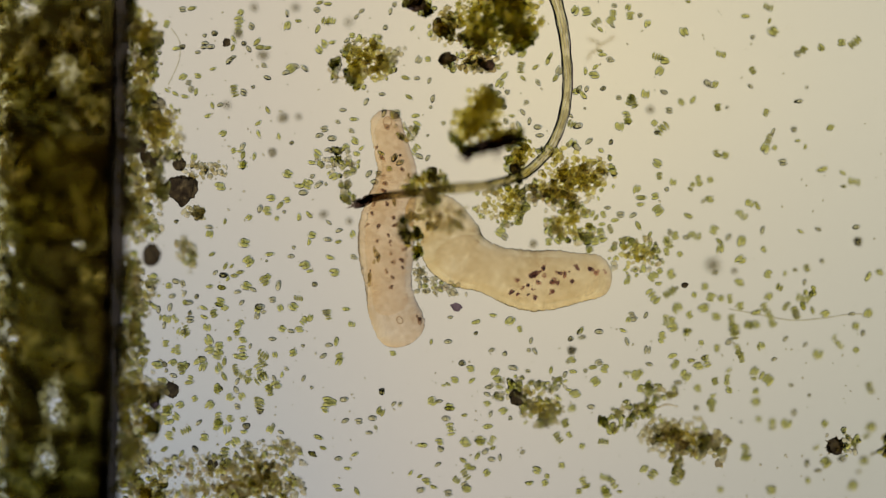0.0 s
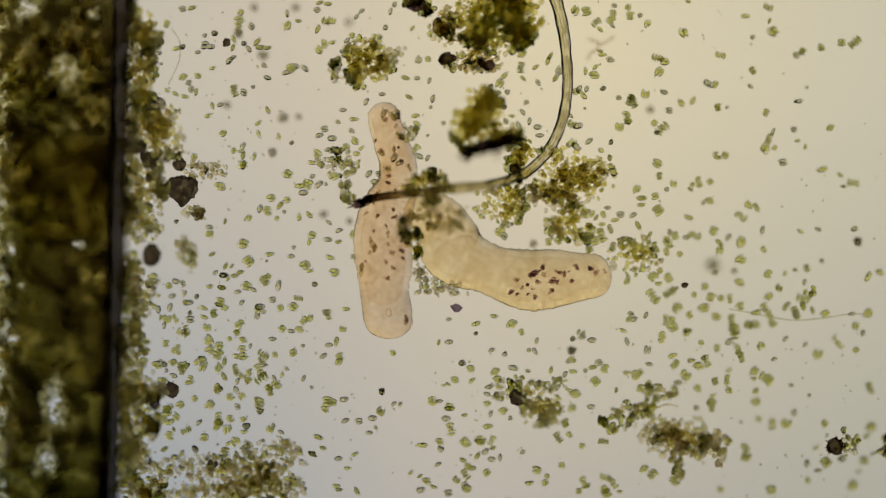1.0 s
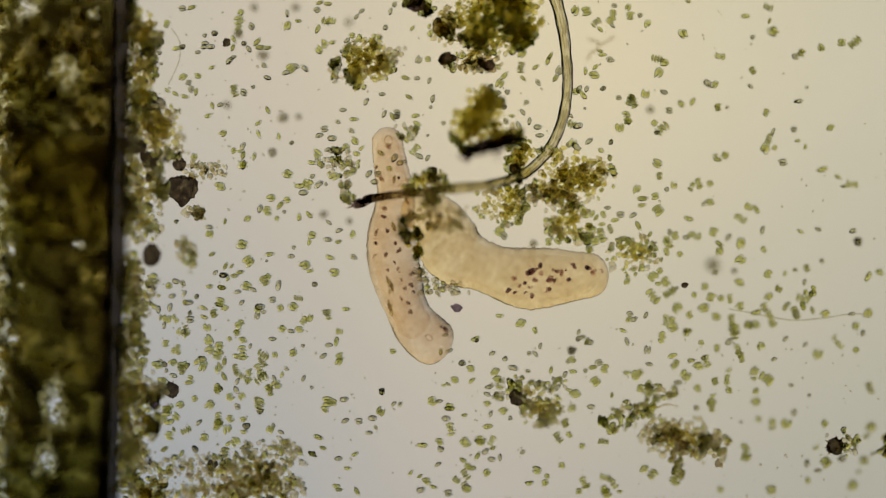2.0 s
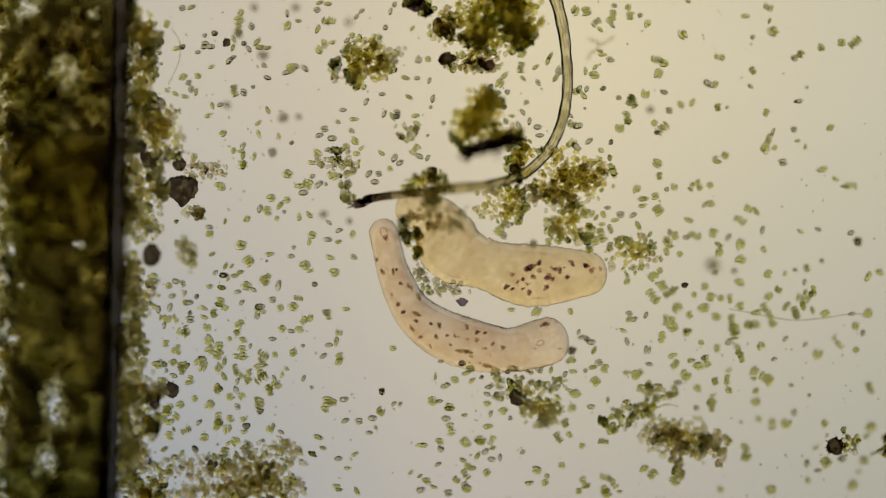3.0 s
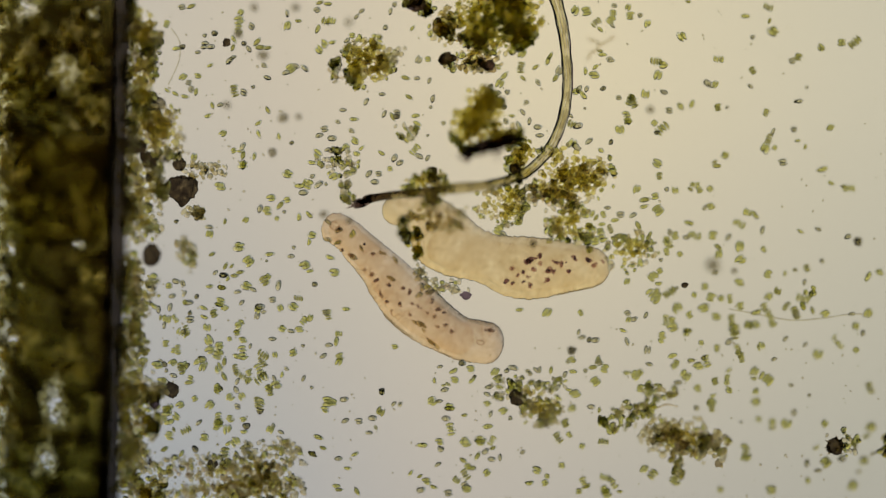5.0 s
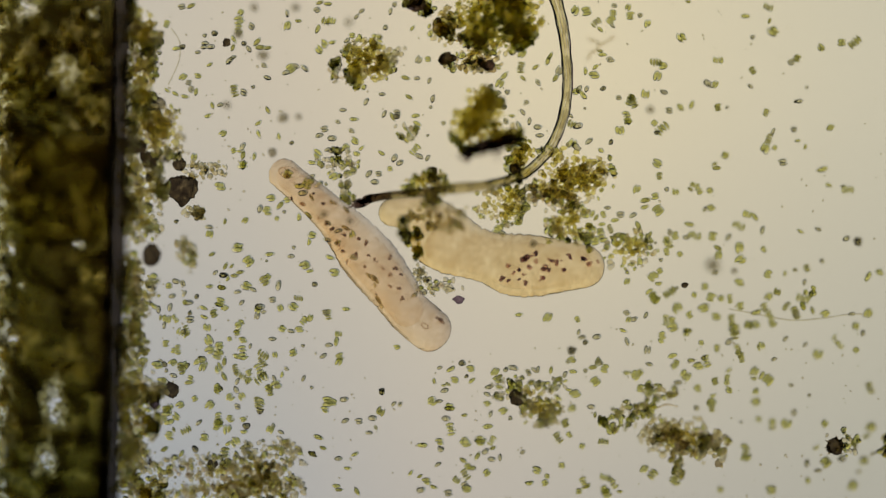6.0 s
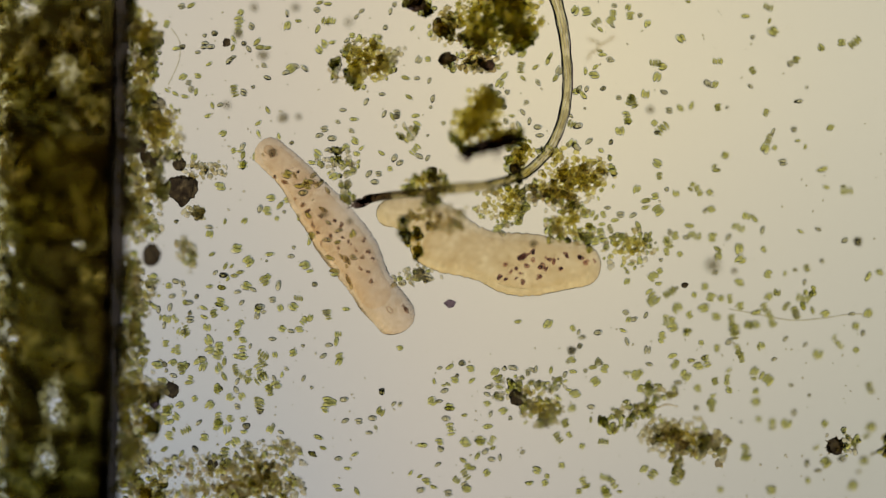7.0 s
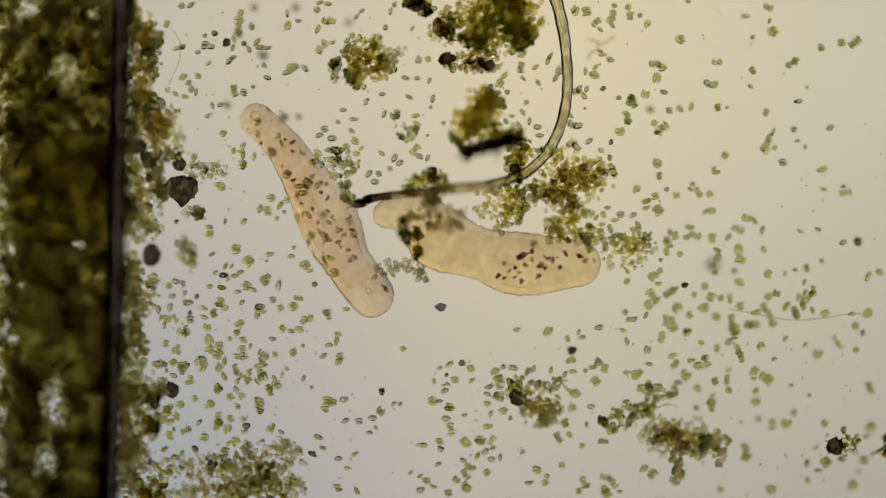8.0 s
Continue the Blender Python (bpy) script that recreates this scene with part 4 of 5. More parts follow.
# swept along by the gliding worm: seconds and the places passed
SWEPT = {
    (695, 625): [(1.7, 695, 623), (4.0, 696, 613), (8.0, 713, 617)], (873, 558): [(1.7, 880, 560), (3.0, 905, 548), (4.0, 920, 545), (8.0, 915, 583)],
    (903, 568): [(1.7, 915, 575), (3.0, 950, 552), (4.0, 966, 550), (8.0, 970, 587)], (920, 583): [(1.7, 935, 590), (3.0, 1010, 552), (4.0, 1030, 550), (8.0, 1005, 600)],
    (1010, 600): [(1.7, 1020, 600), (4.0, 1046, 600), (8.0, 1015, 620)], (1060, 587): [(0.5, 1055, 594), (1.5, 1043, 606), (4.0, 1050, 605), (8.0, 1060, 580)]}
SWEPT.update({
    (940, 603): [(1.7, 955, 605), (3.0, 958, 655), (8.0, 945, 652)], (842, 590): [(1.7, 842, 592), (3.0, 852, 668), (8.0, 790, 664)], (870, 620): [(1.7, 870, 620), (3.0, 880, 664), (8.0, 884, 668)],
    (797, 562): [(1.7, 790, 580), (3.0, 780, 640), (8.0, 778, 652)], (793, 605): [(1.7, 795, 609), (3.0, 787, 684), (8.0, 787, 692)],
    (842, 570): [(1.7, 842, 585), (3.0, 825, 660), (8.0, 795, 645)], (893, 626): [(1.7, 893, 630), (3.0, 898, 658), (8.0, 890, 650)],
    (947, 622): [(1.7, 947, 622), (3.0, 952, 655), (8.0, 938, 655)], (936, 620): [(1.7, 936, 620), (3.0, 940, 660), (8.0, 932, 662)],
    (763, 605): [(1.7, 780, 612), (3.0, 770, 668), (8.0, 768, 675)], (623, 574): [(0.5, 616, 579), (1.5, 602, 585), (4.0, 600, 590), (8.0, 598, 592)],
    (1028, 585): [(1.7, 1035, 600), (4.0, 1058, 632), (8.0, 1056, 640)]})
DRIFTERS = []


def put(kind, x, y, turn, z, size=1.0):
    p = plan(x, y, z)
    m = pose(p.x, p.y, z, crng.uniform(-12, 12), crng.uniform(-8, 8), turn) @ Matrix.Scale(size, 4)
    v = int(crng.integers(VARIANTS))
    if (kind, v) in USED:
        ob = copy_thing(PROTOS[kind][v], m)
    else:
        ob = PROTOS[kind][v]
        USED.add((kind, v))
        ob.matrix_basis = m
    if (x, y) in DRIFT:
        dx, dy = DRIFT[x, y]
        DRIFTERS.append((ob, m, [(t, x + dx * t / 8, y + dy * t / 8) for t in (0.0, 2.0, 4.0, 6.0, 8.0)]))
    if (x, y) in SWEPT:
        DRIFTERS.append((ob, m, [(0.0, x, y)] + SWEPT[x, y]))
    return ob


def colonies(weights, lift, rows):
    """One colony for each row (x, y, turn); its kind by chance from the weights."""
    w = np.array(weights, float)
    for x, y, a in rows:
        z = 0.006 + crng.uniform(0, 0.02) + lift * crng.uniform(0.3, 1.0)
        # the slide leans a little out of the plane of sharpness to one corner
        z += 0.035 * min(max((x - 1000) / 450, 0.0), 1.0) * (0.4 + y / 1200) + 0.032 * min(max((y - 580) / 160, 0.0), 1.0) * (x > 640)
        put(int(crng.choice(len(PROTOS), p=w / w.sum())), x, y, a, z, crng.uniform(0.80, 1.20))


MIXED = (4, 2, 1, 8, 5, 2, 1, 1)
GREENS = (7, 4, 3, 3, 1, 1, 0, 0)
CLEARS = (1, 0, 0, 1, 5, 3, 2, 2)


colonies(MIXED, 0.0, [
    (323, 17, 0), (340, 15, 15), (280, 68, 80), (282, 94, -10), (274, 104, -60), (295, 43, -20), (363, 77, 0), (361, 84, 0), (373, 83, 10),
    (312, 86, 10), (377, 122, 20), (324, 136, 50), (273, 124, 30), (310, 166, -30), (328, 171, -10), (338, 158, -50), (347, 163, 80), (376, 187, -70),
    (390, 186, 10), (368, 205, 15), (296, 160, -30), (394, 236, 40), (278, 207, 40), (344, 278, 70)])
colonies(CLEARS, 0.0, [
    (323, 83, 30), (268, 93, 0), (334, 146, 0), (362, 63, 0), (380, 59, 0), (350, 93, 0), (285, 113, 0), (350, 134, 0), (445, 47, -40),
    (461, 84, 0), (448, 154, 20), (528, 37, 0), (473, 138, -20), (574, 229, 10), (565, 240, 10), (516, 253, 15), (508, 24, -80), (623, 63, 0),
    (640, 20, 30), (631, 30, 40), (698, 8, 60), (682, 49, 50), (718, 138, -15), (738, 139, 0), (648, 180, 60), (676, 167, 0), (703, 200, 0)])
colonies(MIXED, 0.0, [
    (426, 22, 50), (424, 35, 10), (422, 49, 0), (414, 70, -60), (432, 77, 0), (440, 87, -60), (412, 84, 70), (412, 102, 20), (406, 108, 40),
    (455, 74, 50), (474, 85, 10), (467, 116, 0), (508, 46, 80), (515, 121, 30), (524, 117, -30), (506, 129, 10), (539, 121, -40), (415, 161, 10),
    (431, 164, -25), (474, 195, -60), (457, 218, 40), (458, 238, -70), (494, 242, -75), (424, 268, 0), (429, 260, 60), (430, 274, 80), (431, 292, 80),
    (414, 267, 20), (450, 277, 80), (562, 273, -40), (553, 288, -10), (568, 290, 60)])
colonies(MIXED, 0.0, [
    (598, 268, 70), (580, 265, 20), (576, 38, 70), (587, 37, 80), (562, 52, 70), (561, 18, 30), (566, 5, 20), (580, 7, 0), (574, 78, -40),
    (588, 75, 20), (565, 88, -45), (605, 91, -5), (614, 72, 40), (691, 20, 80), (730, 50, 50), (741, 106, 60), (757, 105, 0), (760, 143, 60),
    (724, 172, -30), (766, 175, 70), (762, 190, 5), (738, 222, -30), (735, 205, 10), (785, 218, 20), (757, 280, 50), (734, 265, -40), (742, 277, -30),
    (690, 102, 20), (698, 96, 40)])
colonies(MIXED, 0.0, [
    (908, 77, -35), (941, 74, -60), (924, 95, 60), (922, 120, -10), (893, 134, 45), (885, 148, 60), (880, 118, -40), (948, 119, 35), (970, 107, 70),
    (974, 99, 60), (926, 139, -40), (952, 146, -30), (983, 138, 60), (990, 125, 70), (906, 205, 0), (895, 215, -20), (918, 223, -65), (937, 215, 80),
    (1010, 205, -40), (1012, 220, 70), (1025, 158, 60), (1038, 158, 70), (1032, 168, -50), (1036, 126, 85), (1054, 119, 40), (1052, 133, 10), (1066, 97, 0),
    (1062, 90, 0), (1080, 106, 15), (1062, 52, -40), (1055, 40, -50)])
colonies(GREENS, 0.0, [
    (1081, 36, -35), (1084, 46, -40), (1085, 23, -5), (1112, 13, 60), (1115, 28, 0), (1133, 27, 30), (1146, 42, 80), (1038, 20, 10), (1018, 18, 70),
    (1164, 101, 75), (1176, 107, 0), (1168, 126, 60), (1115, 177, -30), (1120, 180, 20), (1142, 167, 80), (1097, 224, 80), (1111, 215, 70), (1110, 208, 10),
    (1158, 218, 40), (1172, 228, -50), (1163, 290, -30), (1020, 162, 30), (1013, 254, 60), (1020, 260, -50)])
colonies(CLEARS, 0.0, [
    (925, 199, -60), (932, 181, 10), (952, 225, 0), (1023, 223, 20), (1035, 192, -30), (1087, 10, -10), (1095, 173, 0), (1067, 157, 20), (1175, 163, -20),
    (1081, 252, 60), (1042, 250, 40), (1162, 235, 0), (868, 152, 0), (880, 165, 0), (886, 180, 0), (892, 190, 30), (898, 163, 0), (955, 240, 0)])
colonies(GREENS, 0.08, [
    (1211, 57, -65), (1319, 29, 0), (1360, 13, 70), (1369, 56, -35), (1276, 96, 80), (1332, 125, 30), (1265, 150, 60), (1206, 181, -30), (1226, 177, 60),
    (1184, 196, -10), (1412, 95, 5), (1453, 85, -40), (1513, 75, -55), (1356, 200, -20), (1470, 226, 55), (1412, 249, 10), (1368, 233, 65), (1361, 246, -20),
    (1354, 262, 75), (1371, 262, 60), (1267, 268, 15), (1271, 275, -10), (1270, 190, 10), (1218, 3, 0), (1422, 88, -30)])
colonies(CLEARS, 0.09, [
    (1362, 37, 70), (1332, 66, 20), (1328, 153, -40), (1253, 148, -35), (1490, 76, 0), (1415, 179, 10), (1408, 180, 0), (1428, 155, 0), (1405, 229, 0),
    (1425, 260, 60), (1284, 275, 0), (1287, 190, 0), (1385, 288, 0), (1175, 164, -25)])
colonies(MIXED, 0.0, [
    (312, 392, 15), (370, 402, -5), (371, 414, 70), (375, 450, 30), (381, 483, 35), (396, 487, 0), (392, 509, -15), (312, 498, -15), (327, 535, -60),
    (348, 525, 70), (281, 548, 80), (284, 562, 80), (301, 544, 70), (296, 565, 75), (310, 564, 40), (336, 554, 70), (336, 566, 0), (360, 545, -20),
    (378, 555, 20), (387, 540, -20), (361, 561, -20), (305, 524, 15), (337, 450, -50), (331, 465, 60), (257, 560, 20), (240, 550, 30), (367, 580, 80),
    (325, 587, 0), (326, 520, 60), (333, 536, 10), (390, 330, 0)])
colonies(MIXED, 0.0, [
    (510, 308, -20), (553, 312, 10), (592, 312, 40), (530, 329, 0), (539, 322, 60), (545, 327, -30), (564, 327, 40), (577, 326, -60), (605, 331, -60),
    (537, 341, 5), (480, 351, 15), (508, 354, 15), (496, 363, 50), (460, 370, 70), (473, 373, 0), (503, 375, 60), (490, 387, 60), (529, 384, 80),
    (547, 380, -45), (440, 385, 45), (582, 394, -40), (398, 392, 80), (600, 408, 15), (553, 416, -10), (580, 424, -5), (547, 428, 75), (599, 428, 15),
    (624, 415, -70), (433, 430, -10), (478, 450, 5), (472, 462, -20)])
colonies(MIXED, 0.0, [
    (520, 438, 50), (585, 456, -20), (626, 455, 0), (515, 454, 0), (440, 462, 35), (399, 471, 60), (410, 471, 45), (540, 470, 20), (548, 480, 10),
    (425, 482, 10), (415, 488, 5), (396, 488, 0), (475, 490, 45), (468, 497, 30), (493, 505, 80), (394, 509, -10), (437, 506, -20), (448, 513, -30),
    (420, 517, 10), (557, 503, 5), (428, 536, 40), (482, 531, 0), (496, 545, -70), (528, 528, 80), (520, 543, -30), (612, 547, 0), (430, 292, 0)])
colonies(GREENS, 0.0, [
    (457, 548, 60), (460, 543, 0), (467, 552, -20), (455, 560, 60), (548, 563, 60), (538, 568, -40), (575, 553, -5), (581, 557, 0), (623, 574, 80),
    (427, 570, -10), (420, 585, 30), (500, 582, -25), (515, 586, -10), (530, 583, 10), (398, 545, 40), (390, 535, -20), (885, 411, -40), (893, 419, -40),
    (918, 387, -10), (989, 425, -50), (971, 428, 0), (1127, 335, 70), (1135, 350, 0), (1134, 362, 5), (1160, 348, 5), (1080, 405, 25)])
colonies(MIXED, 0.0, [
    (1120, 381, 30), (1098, 380, 0), (1088, 390, 10), (1065, 416, 20), (1052, 427, 10), (1055, 385, 60), (1068, 380, 20), (1075, 368, 0), (1036, 380, 20),
    (1065, 397, 10), (1130, 400, -60), (1165, 372, 30), (1167, 312, 5), (1180, 335, 20), (1110, 498, 70), (1150, 415, 60), (1160, 430, 40), (1155, 490, -50),
    (1168, 480, 20), (1166, 502, 0), (1118, 557, 10), (1122, 565, 20), (1112, 566, 70), (1143, 558, 60), (873, 558, 0), (842, 570, 20), (903, 568, 50),
    (920, 583, 20), (797, 562, 0), (1028, 585, 60), (1060, 587, 0), (1103, 585, -20)])
colonies(GREENS, 0.09, [
    (1191, 323, 80), (1226, 327, 60), (1237, 320, 20), (1257, 319, 20), (1245, 356, 80), (1256, 353, 10), (1218, 382, -20), (1327, 360, 60), (1340, 364, -60),
    (1312, 380, 50), (1349, 408, 75), (1263, 407, -20), (1313, 427, 80), (1274, 428, -40), (1274, 441, 80), (1352, 442, 40), (1195, 418, 10), (1215, 420, 0),
    (1229, 417, 70), (1180, 425, -10), (1184, 432, 10), (1180, 446, 10), (1203, 450, 25), (1188, 486, 20), (1248, 508, 0), (1185, 518, -60), (1229, 522, 65),
    (1258, 526, -20), (1276, 529, -45)])
colonies(GREENS, 0.1, [
    (1199, 545, -60), (1246, 546, 20), (1220, 558, 30), (1267, 560, 0), (1189, 567, 0), (1310, 542, 10), (1218, 585, -10), (1295, 567, 10), (1300, 583, 0),
    (1325, 575, 70), (1337, 575, 40), (1355, 547, 30), (1338, 553, 20), (1392, 542, -40), (1408, 556, 0), (1366, 567, 20), (1438, 550, -70), (1460, 555, 30),
    (1379, 509, 60), (1389, 484, 75), (1359, 486, -20), (1428, 475, 20), (1417, 410, -30), (1491, 306, -30), (1512, 322, 80), (1515, 402, 15), (1536, 490, 60),
    (1557, 482, 0), (1537, 555, 50), (1360, 525, 55), (1515, 577, 70)])
colonies(CLEARS, 0.08, [
    (1222, 335, -25), (1311, 460, 35), (1186, 412, -40), (1170, 460, 20), (1289, 420, 50), (1407, 478, 0), (1424, 500, 70), (1448, 406, -20), (1455, 462, -20),
    (1519, 427, 60), (1309, 500, 0), (1508, 556, 0), (1266, 482, 60), (1493, 330, 0), (1455, 300, 20), (1198, 510, 30)])
colonies(GREENS, 0.0, [
    (248, 607, 0), (293, 608, 0), (308, 621, -10), (322, 590, 60), (330, 585, 20), (284, 640, -30), (304, 640, 30), (331, 648, 50), (350, 640, 40),
    (363, 645, 70), (307, 665, -20), (335, 677, 10), (372, 620, 30), (388, 612, 20), (369, 603, -60), (397, 640, 80), (397, 667, -60), (319, 717, 30),
    (300, 722, 80), (345, 706, 20), (372, 717, 50), (299, 747, 20), (312, 737, -40), (290, 740, 10), (300, 771, -5), (362, 775, -10), (383, 752, 0),
    (321, 803, 60), (291, 795, 30), (284, 835, -30)])
colonies(CLEARS, 0.0, [
    (291, 645, -40), (294, 656, 80), (352, 748, 40), (249, 793, 10), (253, 827, 0), (345, 795, -50), (385, 787, 0), (310, 845, 0), (443, 613, 70),
    (536, 612, 0), (595, 605, 80), (507, 653, 0), (418, 690, -60), (552, 686, -30), (420, 720, -10),
    (460, 728, 0), (695, 625, 0), (676, 695, 70), (659, 740, 0), (665, 757, -60), (763, 605, 80), (793, 605, 0), (572, 630, 30), (268, 765, 70)])
colonies(GREENS, 0.0, [
    (420, 590, 0), (430, 602, 0), (430, 624, 10), (487, 628, 85), (464, 640, 30), (460, 655, 30), (440, 660, 20), (427, 665, 60), (420, 675, 60),
    (440, 671, 10), (462, 670, -60), (485, 670, -75), (499, 663, 70), (475, 687, 20), (600, 641, 60), (601, 632, 20), (455, 712, 0),
    (580, 711, -5), (590, 712, -20), (609, 707, 10), (575, 725, -10), (697, 715, 40), (673, 729, 60)])
colonies(MIXED, 0.02, [
    (793, 680, -30), (765, 710, 30), (432, 764, 0), (436, 754, 0), (402, 760, 80), (478, 760, 60), (497, 765, -30), (466, 780, -40), (564, 774, -20),
    (434, 790, 60), (572, 793, -15), (553, 804, -30), (445, 810, -40), (516, 812, 20), (515, 842, 60), (747, 788, 0),
    (780, 795, -20), (775, 822, 30), (727, 837, 50), (743, 843, 30), (755, 852, 0), (768, 862, -20), (595, 860, 0), (632, 870, -60),
    (540, 865, 20), (795, 720, 0), (797, 760, 10), (793, 873, 0)])
colonies(CLEARS, 0.01, [
    (842, 590, 20), (893, 626, 30), (908, 651, -10), (934, 657, 0), (940, 603, 70), (1010, 600, 20), (1024, 588, 60), (1012, 620, 20)])
colonies(MIXED, 0.02, [
    (947, 622, -50), (936, 620, 0), (1012, 637, 20), (1060, 642, 30), (1050, 650, 10), (1036, 656, 40), (1070, 653, -20), (1014, 658, 0), (1000, 663, 60),
    (1054, 675, 30), (1110, 605, -70), (1146, 620, 75), (1149, 645, -20), (1125, 665, 45), (1098, 682, 75), (1133, 688, 0), (1146, 690, 20), (1046, 720, 0),
    (1018, 697, 20), (1007, 690, 0), (985, 687, 40), (979, 670, 80), (818, 643, 10)])
colonies(MIXED, 0.02, [
    (833, 653, 0), (835, 674, 40), (882, 672, 10), (876, 658, 60), (865, 685, 10), (862, 698, -30), (880, 700, 0), (890, 727, 30), (903, 740, 80),
    (822, 735, 10), (796, 723, 0), (863, 755, 10), (822, 776, 10), (824, 784, 10), (852, 780, 10), (870, 780, -30), (872, 793, 20), (870, 813, 0),
    (885, 810, 80), (845, 807, 60), (820, 815, -30), (828, 826, 20), (824, 840, 30), (808, 850, 60), (822, 858, 30), (826, 866, 0), (862, 837, 30),
    (950, 833, -20), (968, 843, -10), (965, 855, 20), (937, 855, 0), (975, 655, 80)])
colonies(GREENS, 0.04, [
    (988, 775, 30), (1008, 770, 40), (1030, 790, 60), (1068, 782, 80), (1071, 845, 80), (1033, 855, 20), (1040, 860, 30), (1025, 870, 0), (1070, 868, 30),
    (1074, 874, 20), (1097, 870, 0), (1085, 855, 30), (1140, 830, 60), (1155, 840, -40), (1190, 630, 20), (1250, 640, 20), (1245, 633, 45), (1237, 648, 20),
    (1224, 638, 0), (1214, 665, 50), (1300, 590, 0), (1308, 625, 40), (1313, 636, 10), (1347, 613, -70), (1370, 636, 20), (1348, 665, 60), (1360, 672, 40),
    (1265, 675, 15), (1287, 672, 0), (1290, 690, -30)])
colonies(GREENS, 0.12, [
    (1235, 687, 0), (1262, 700, 20), (1257, 713, 0), (1260, 723, 0), (1337, 693, 70), (1338, 712, 25), (1343, 742, 70), (1367, 757, 0), (1367, 747, 50),
    (1391, 750, 70), (1405, 730, 60), (1447, 627, 70), (1477, 597, 60), (1485, 610, 40), (1527, 590, 70), (1515, 620, 40), (1540, 687, 20), (1460, 750, 40),
    (1542, 757, 40), (1533, 772, 30), (1513, 787, 10), (1545, 803, 20), (1462, 818, 30), (1320, 798, 10), (1320, 810, 40), (1530, 815, 0), (1520, 835, 20),
    (1430, 850, -60), (1510, 860, 60), (1195, 850, 10), (1275, 867, 10), (1365, 868, 0)])
colonies(CLEARS, 0.09, [
    (870, 620, 20), (1030, 597, 10), (1005, 641, 0), (925, 800, 0), (1241, 607, 0), (1233, 722, -20), (1432, 700, 30), (1400, 682, 20), (1425, 610, 50),
    (1428, 820, 80), (1312, 747, 0), (1448, 833, 0), (1490, 812, 30), (1445, 792, 30), (1390, 600, 40), (1215, 590, 0), (1290, 605, 40), (1290, 655, 50),
    (1335, 670, 0)])
colonies(MIXED, 0.0, [
    (680, 202, 60), (695, 207, -60), (675, 271, -30), (757, 240, 10), (628, 249, -30), (653, 308, 40), (588, 245, 0), (612, 262, 60), (640, 262, 40)])
colonies(CLEARS, 0.0, [
    (702, 206, 0), (698, 280, 60), (708, 288, 30), (670, 308, 0), (663, 322, 0), (622, 232, 0), (627, 211, 0), (607, 195, 0), (598, 216, 0),
    (690, 299, 0)])


def crowd(n, x0, x1, y0, y1, weights, lift):
    """More colonies strewn over a crowded stretch."""
    for _ in range(n):
        colonies(weights, lift, [(float(crng.uniform(x0, x1)), float(crng.uniform(y0, y1)), float(crng.uniform(-90, 90)))])


colonies(GREENS, 0.03, [
    (371, 507, 10), (403, 493, 60), (592, 483, 0), (422, 575, 40), (406, 600, 0), (420, 631, -20), (417, 654, 15), (315, 619, 10), (327, 647, 50),
    (337, 669, -20), (359, 650, 70), (385, 687, 20), (478, 691, 0), (482, 600, 0), (519, 625, 10), (466, 628, 60), (582, 611, 0),
    (386, 690, -40), (407, 703, 35), (407, 741, 5), (388, 751, 0), (489, 681, 20), (483, 754, 60), (404, 785, 30), (417, 782, -60), (398, 801, 0)])
colonies(MIXED, 0.05, [
    (615, 829, 0), (600, 867, 0), (745, 867, 10), (805, 673, -10), (786, 682, 10), (789, 741, 0), (862, 714, 20), (868, 733, 70), (849, 780, 0), (859, 799, 40)])
colonies(GREENS, 0.09, [
    (833, 828, 0), (1013, 723, 60), (1000, 749, 20), (1108, 711, 10), (1133, 660, 30), (1111, 660, 0), (1170, 604, -30), (1193, 648, 20), (994, 824, 0),
    (1156, 524, 40), (1178, 567, 0), (1191, 580, 20), (1172, 595, 10), (1197, 642, -10), (1269, 617, 0), (1304, 614, 30), (1326, 576, 60), (1292, 529, 10),
    (1408, 554, 20), (1421, 529, 75), (1260, 712, 40), (1200, 677, 0), (1336, 658, 60)])
colonies(CLEARS, 0.01, [
    (635, 746, 0), (653, 766, 0), (599, 812, 0), (628, 804, 30), (778, 782, 0), (708, 716, 70), (777, 710, 0), (553, 803, 0), (611, 745, 20), (537, 670, 60), (676, 693, 80)])
crowd(14, 240, 330, 480, 780, GREENS, 0.05)
crowd(8, 330, 480, 620, 780, GREENS, 0.05)


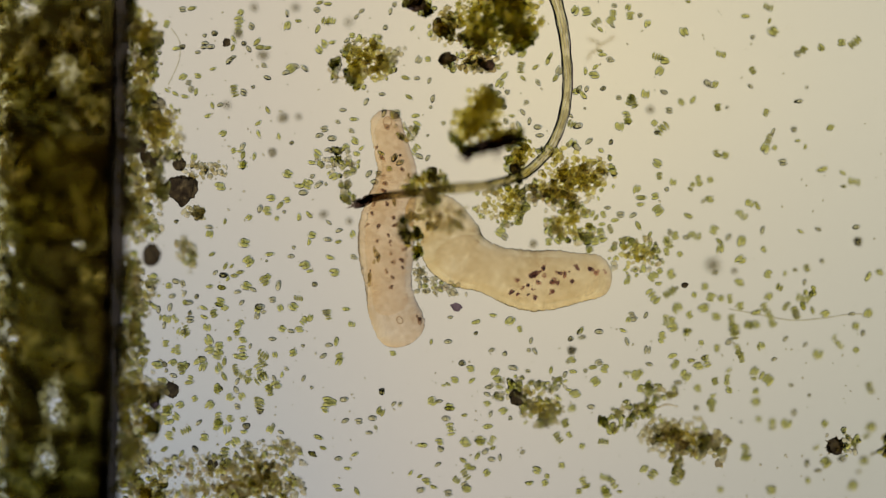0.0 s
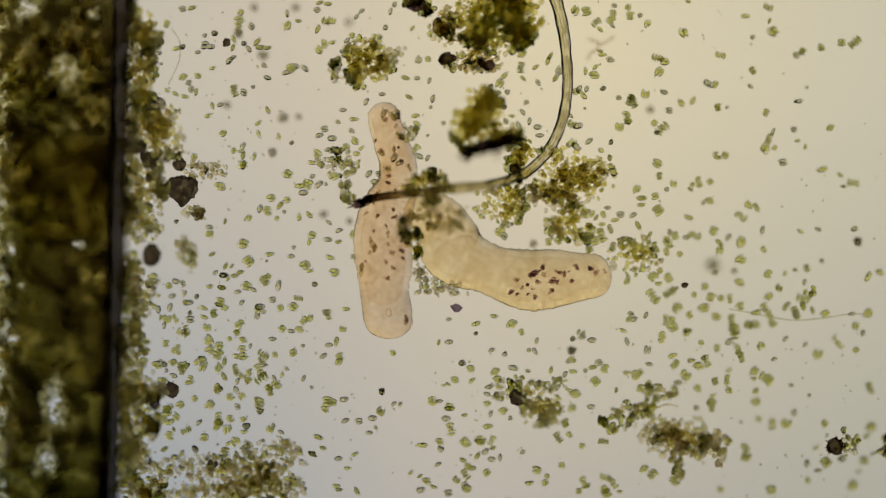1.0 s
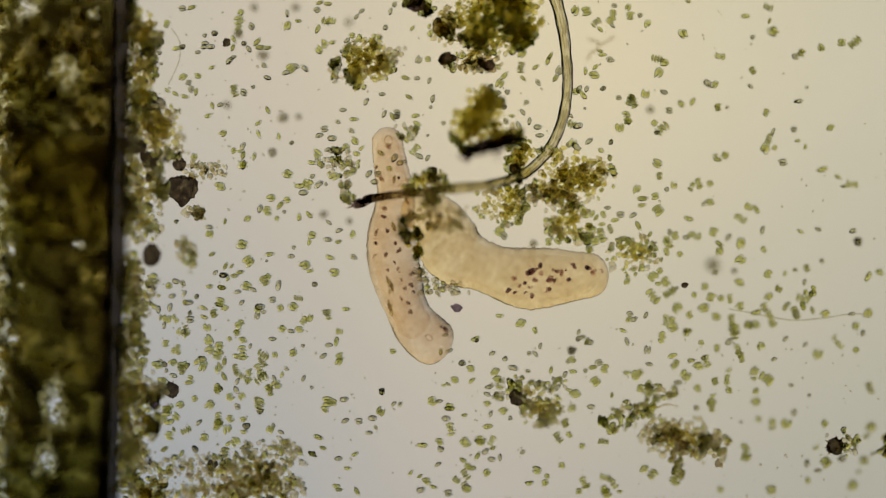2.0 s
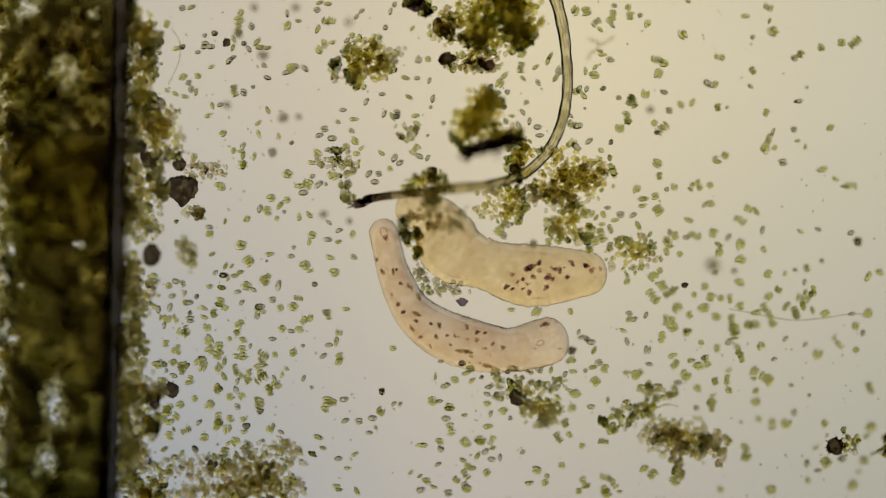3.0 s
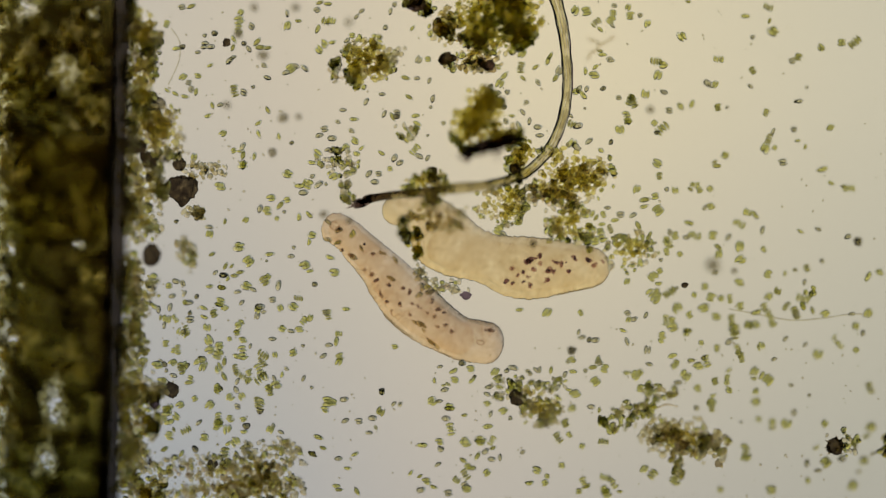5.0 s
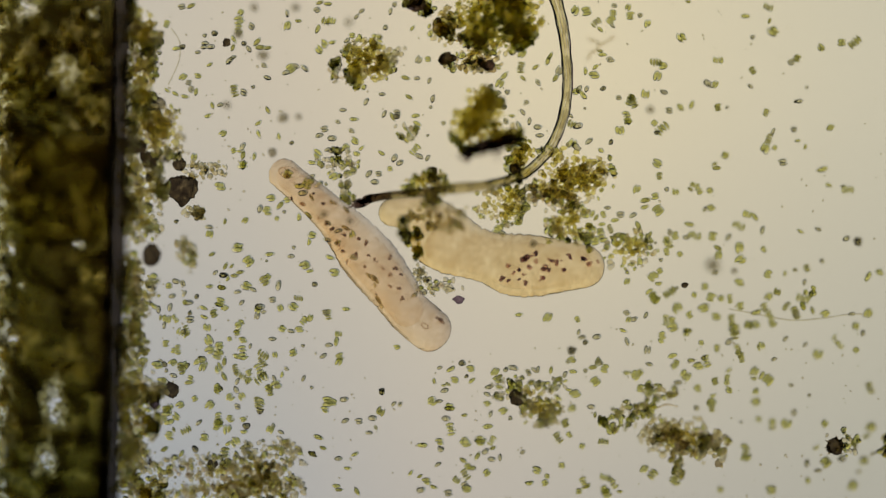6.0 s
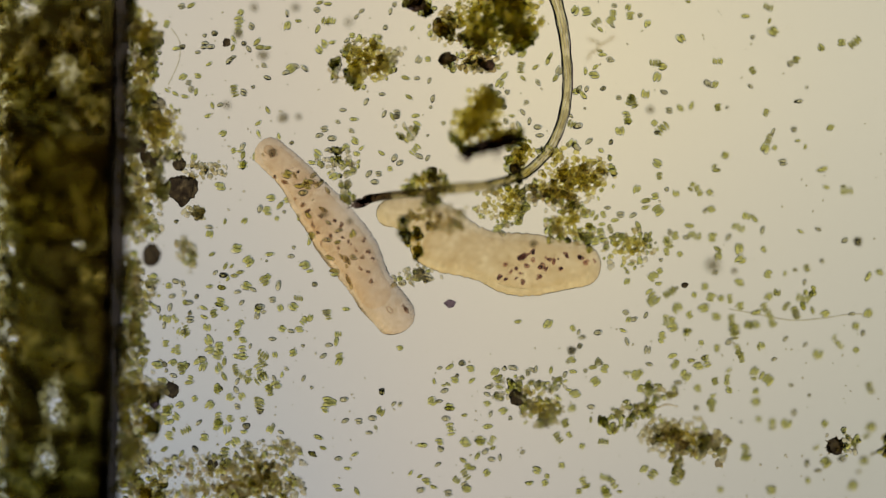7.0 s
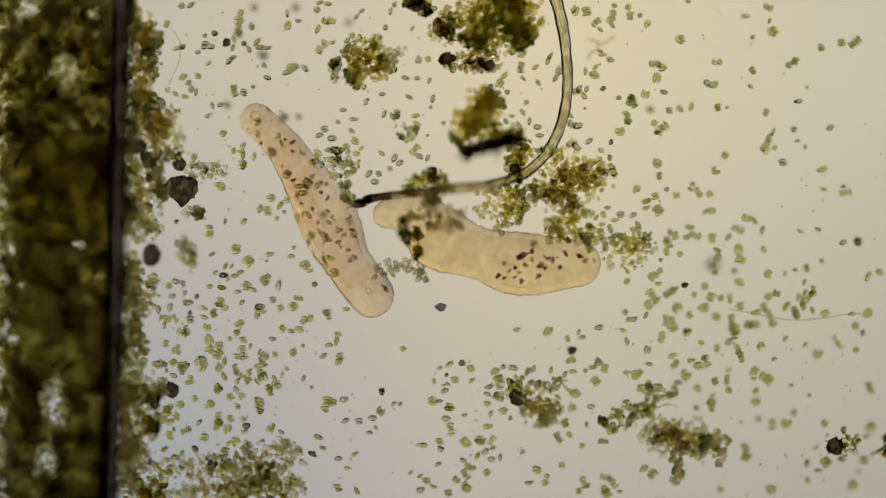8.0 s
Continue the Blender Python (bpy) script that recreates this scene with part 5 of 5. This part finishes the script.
# ---- fine specks between the colonies ----
def specks():
    rng = np.random.default_rng(9)
    at, size = [], []
    while len(at) < 420:
        x, y = rng.uniform(235, 1590), rng.uniform(-15, 900)
        if 640 < x < 1080 and 380 < y < 600:
            continue
        if rng.random() > 0.35 + 0.5 * (x < 560) + 0.4 * (y > 560):
            continue
        at.append(np.array(plan(x, y, rng.uniform(0.004, 0.03) + (0.06 * rng.random() if x > 1150 else 0))))
        size.append(rng.uniform(0.0012, 0.0030))
    tagged(new("specks", mesh_from("specks", *lumps(rng, at, size, 0.9, 0.1), M_PALE)), "scattered fine pale specks on the slide", "specks", kind="stuff")


specks()


# ---- what moves ----
def glide(ob, m, rows):
    """Moves a thing over the slide through the places given, with a slow turn."""
    z = m.translation.z
    out = []
    for t, x, y in rows:
        p = plan(x, y, z)
        turn = Matrix.Rotation(radians(2.0 * t), 4, "Z") @ m.to_quaternion().to_matrix().to_4x4()
        out.append((t, Matrix.Translation((p.x, p.y, z)) @ turn))
    walk(ob, out)


def motions():
    steps = [i * 0.25 for i in range(33)]
    for root, segs, stations in (worm_a, worm_b):
        table = [(t, stations(t)) for t in steps]
        base = [(t, stations(t, False)[SEGS // 2] @ Matrix.Translation((0, 0, -0.02))) for t in steps]
        walk(root, base)
        for k, seg in enumerate(segs):
            walk(seg, [(t, b.inverted() @ st[k]) for (t, st), (_, b) in zip(table, base)])
    for ob, m, rows in DRIFTERS:
        glide(ob, m, rows)
    glide(loose_heap, loose_heap.matrix_basis.copy(), [(0.0, 782, 512), (4.0, 788, 512), (5.8, 778, 510), (6.5, 762, 505), (7.0, 738, 492), (7.5, 716, 482), (8.0, 704, 476)])
    glide(edge_heap, edge_heap.matrix_basis.copy(), [(0.0, 1122, 455), (3.0, 1116, 452), (6.0, 1112, 445), (8.0, 1110, 444)])
    glide(violet, violet.matrix_basis.copy(), [(0.0, 808, 543), (1.7, 808, 545), (3.0, 818, 534), (4.0, 830, 519), (6.0, 812, 530), (8.0, 780, 543)])


motions()
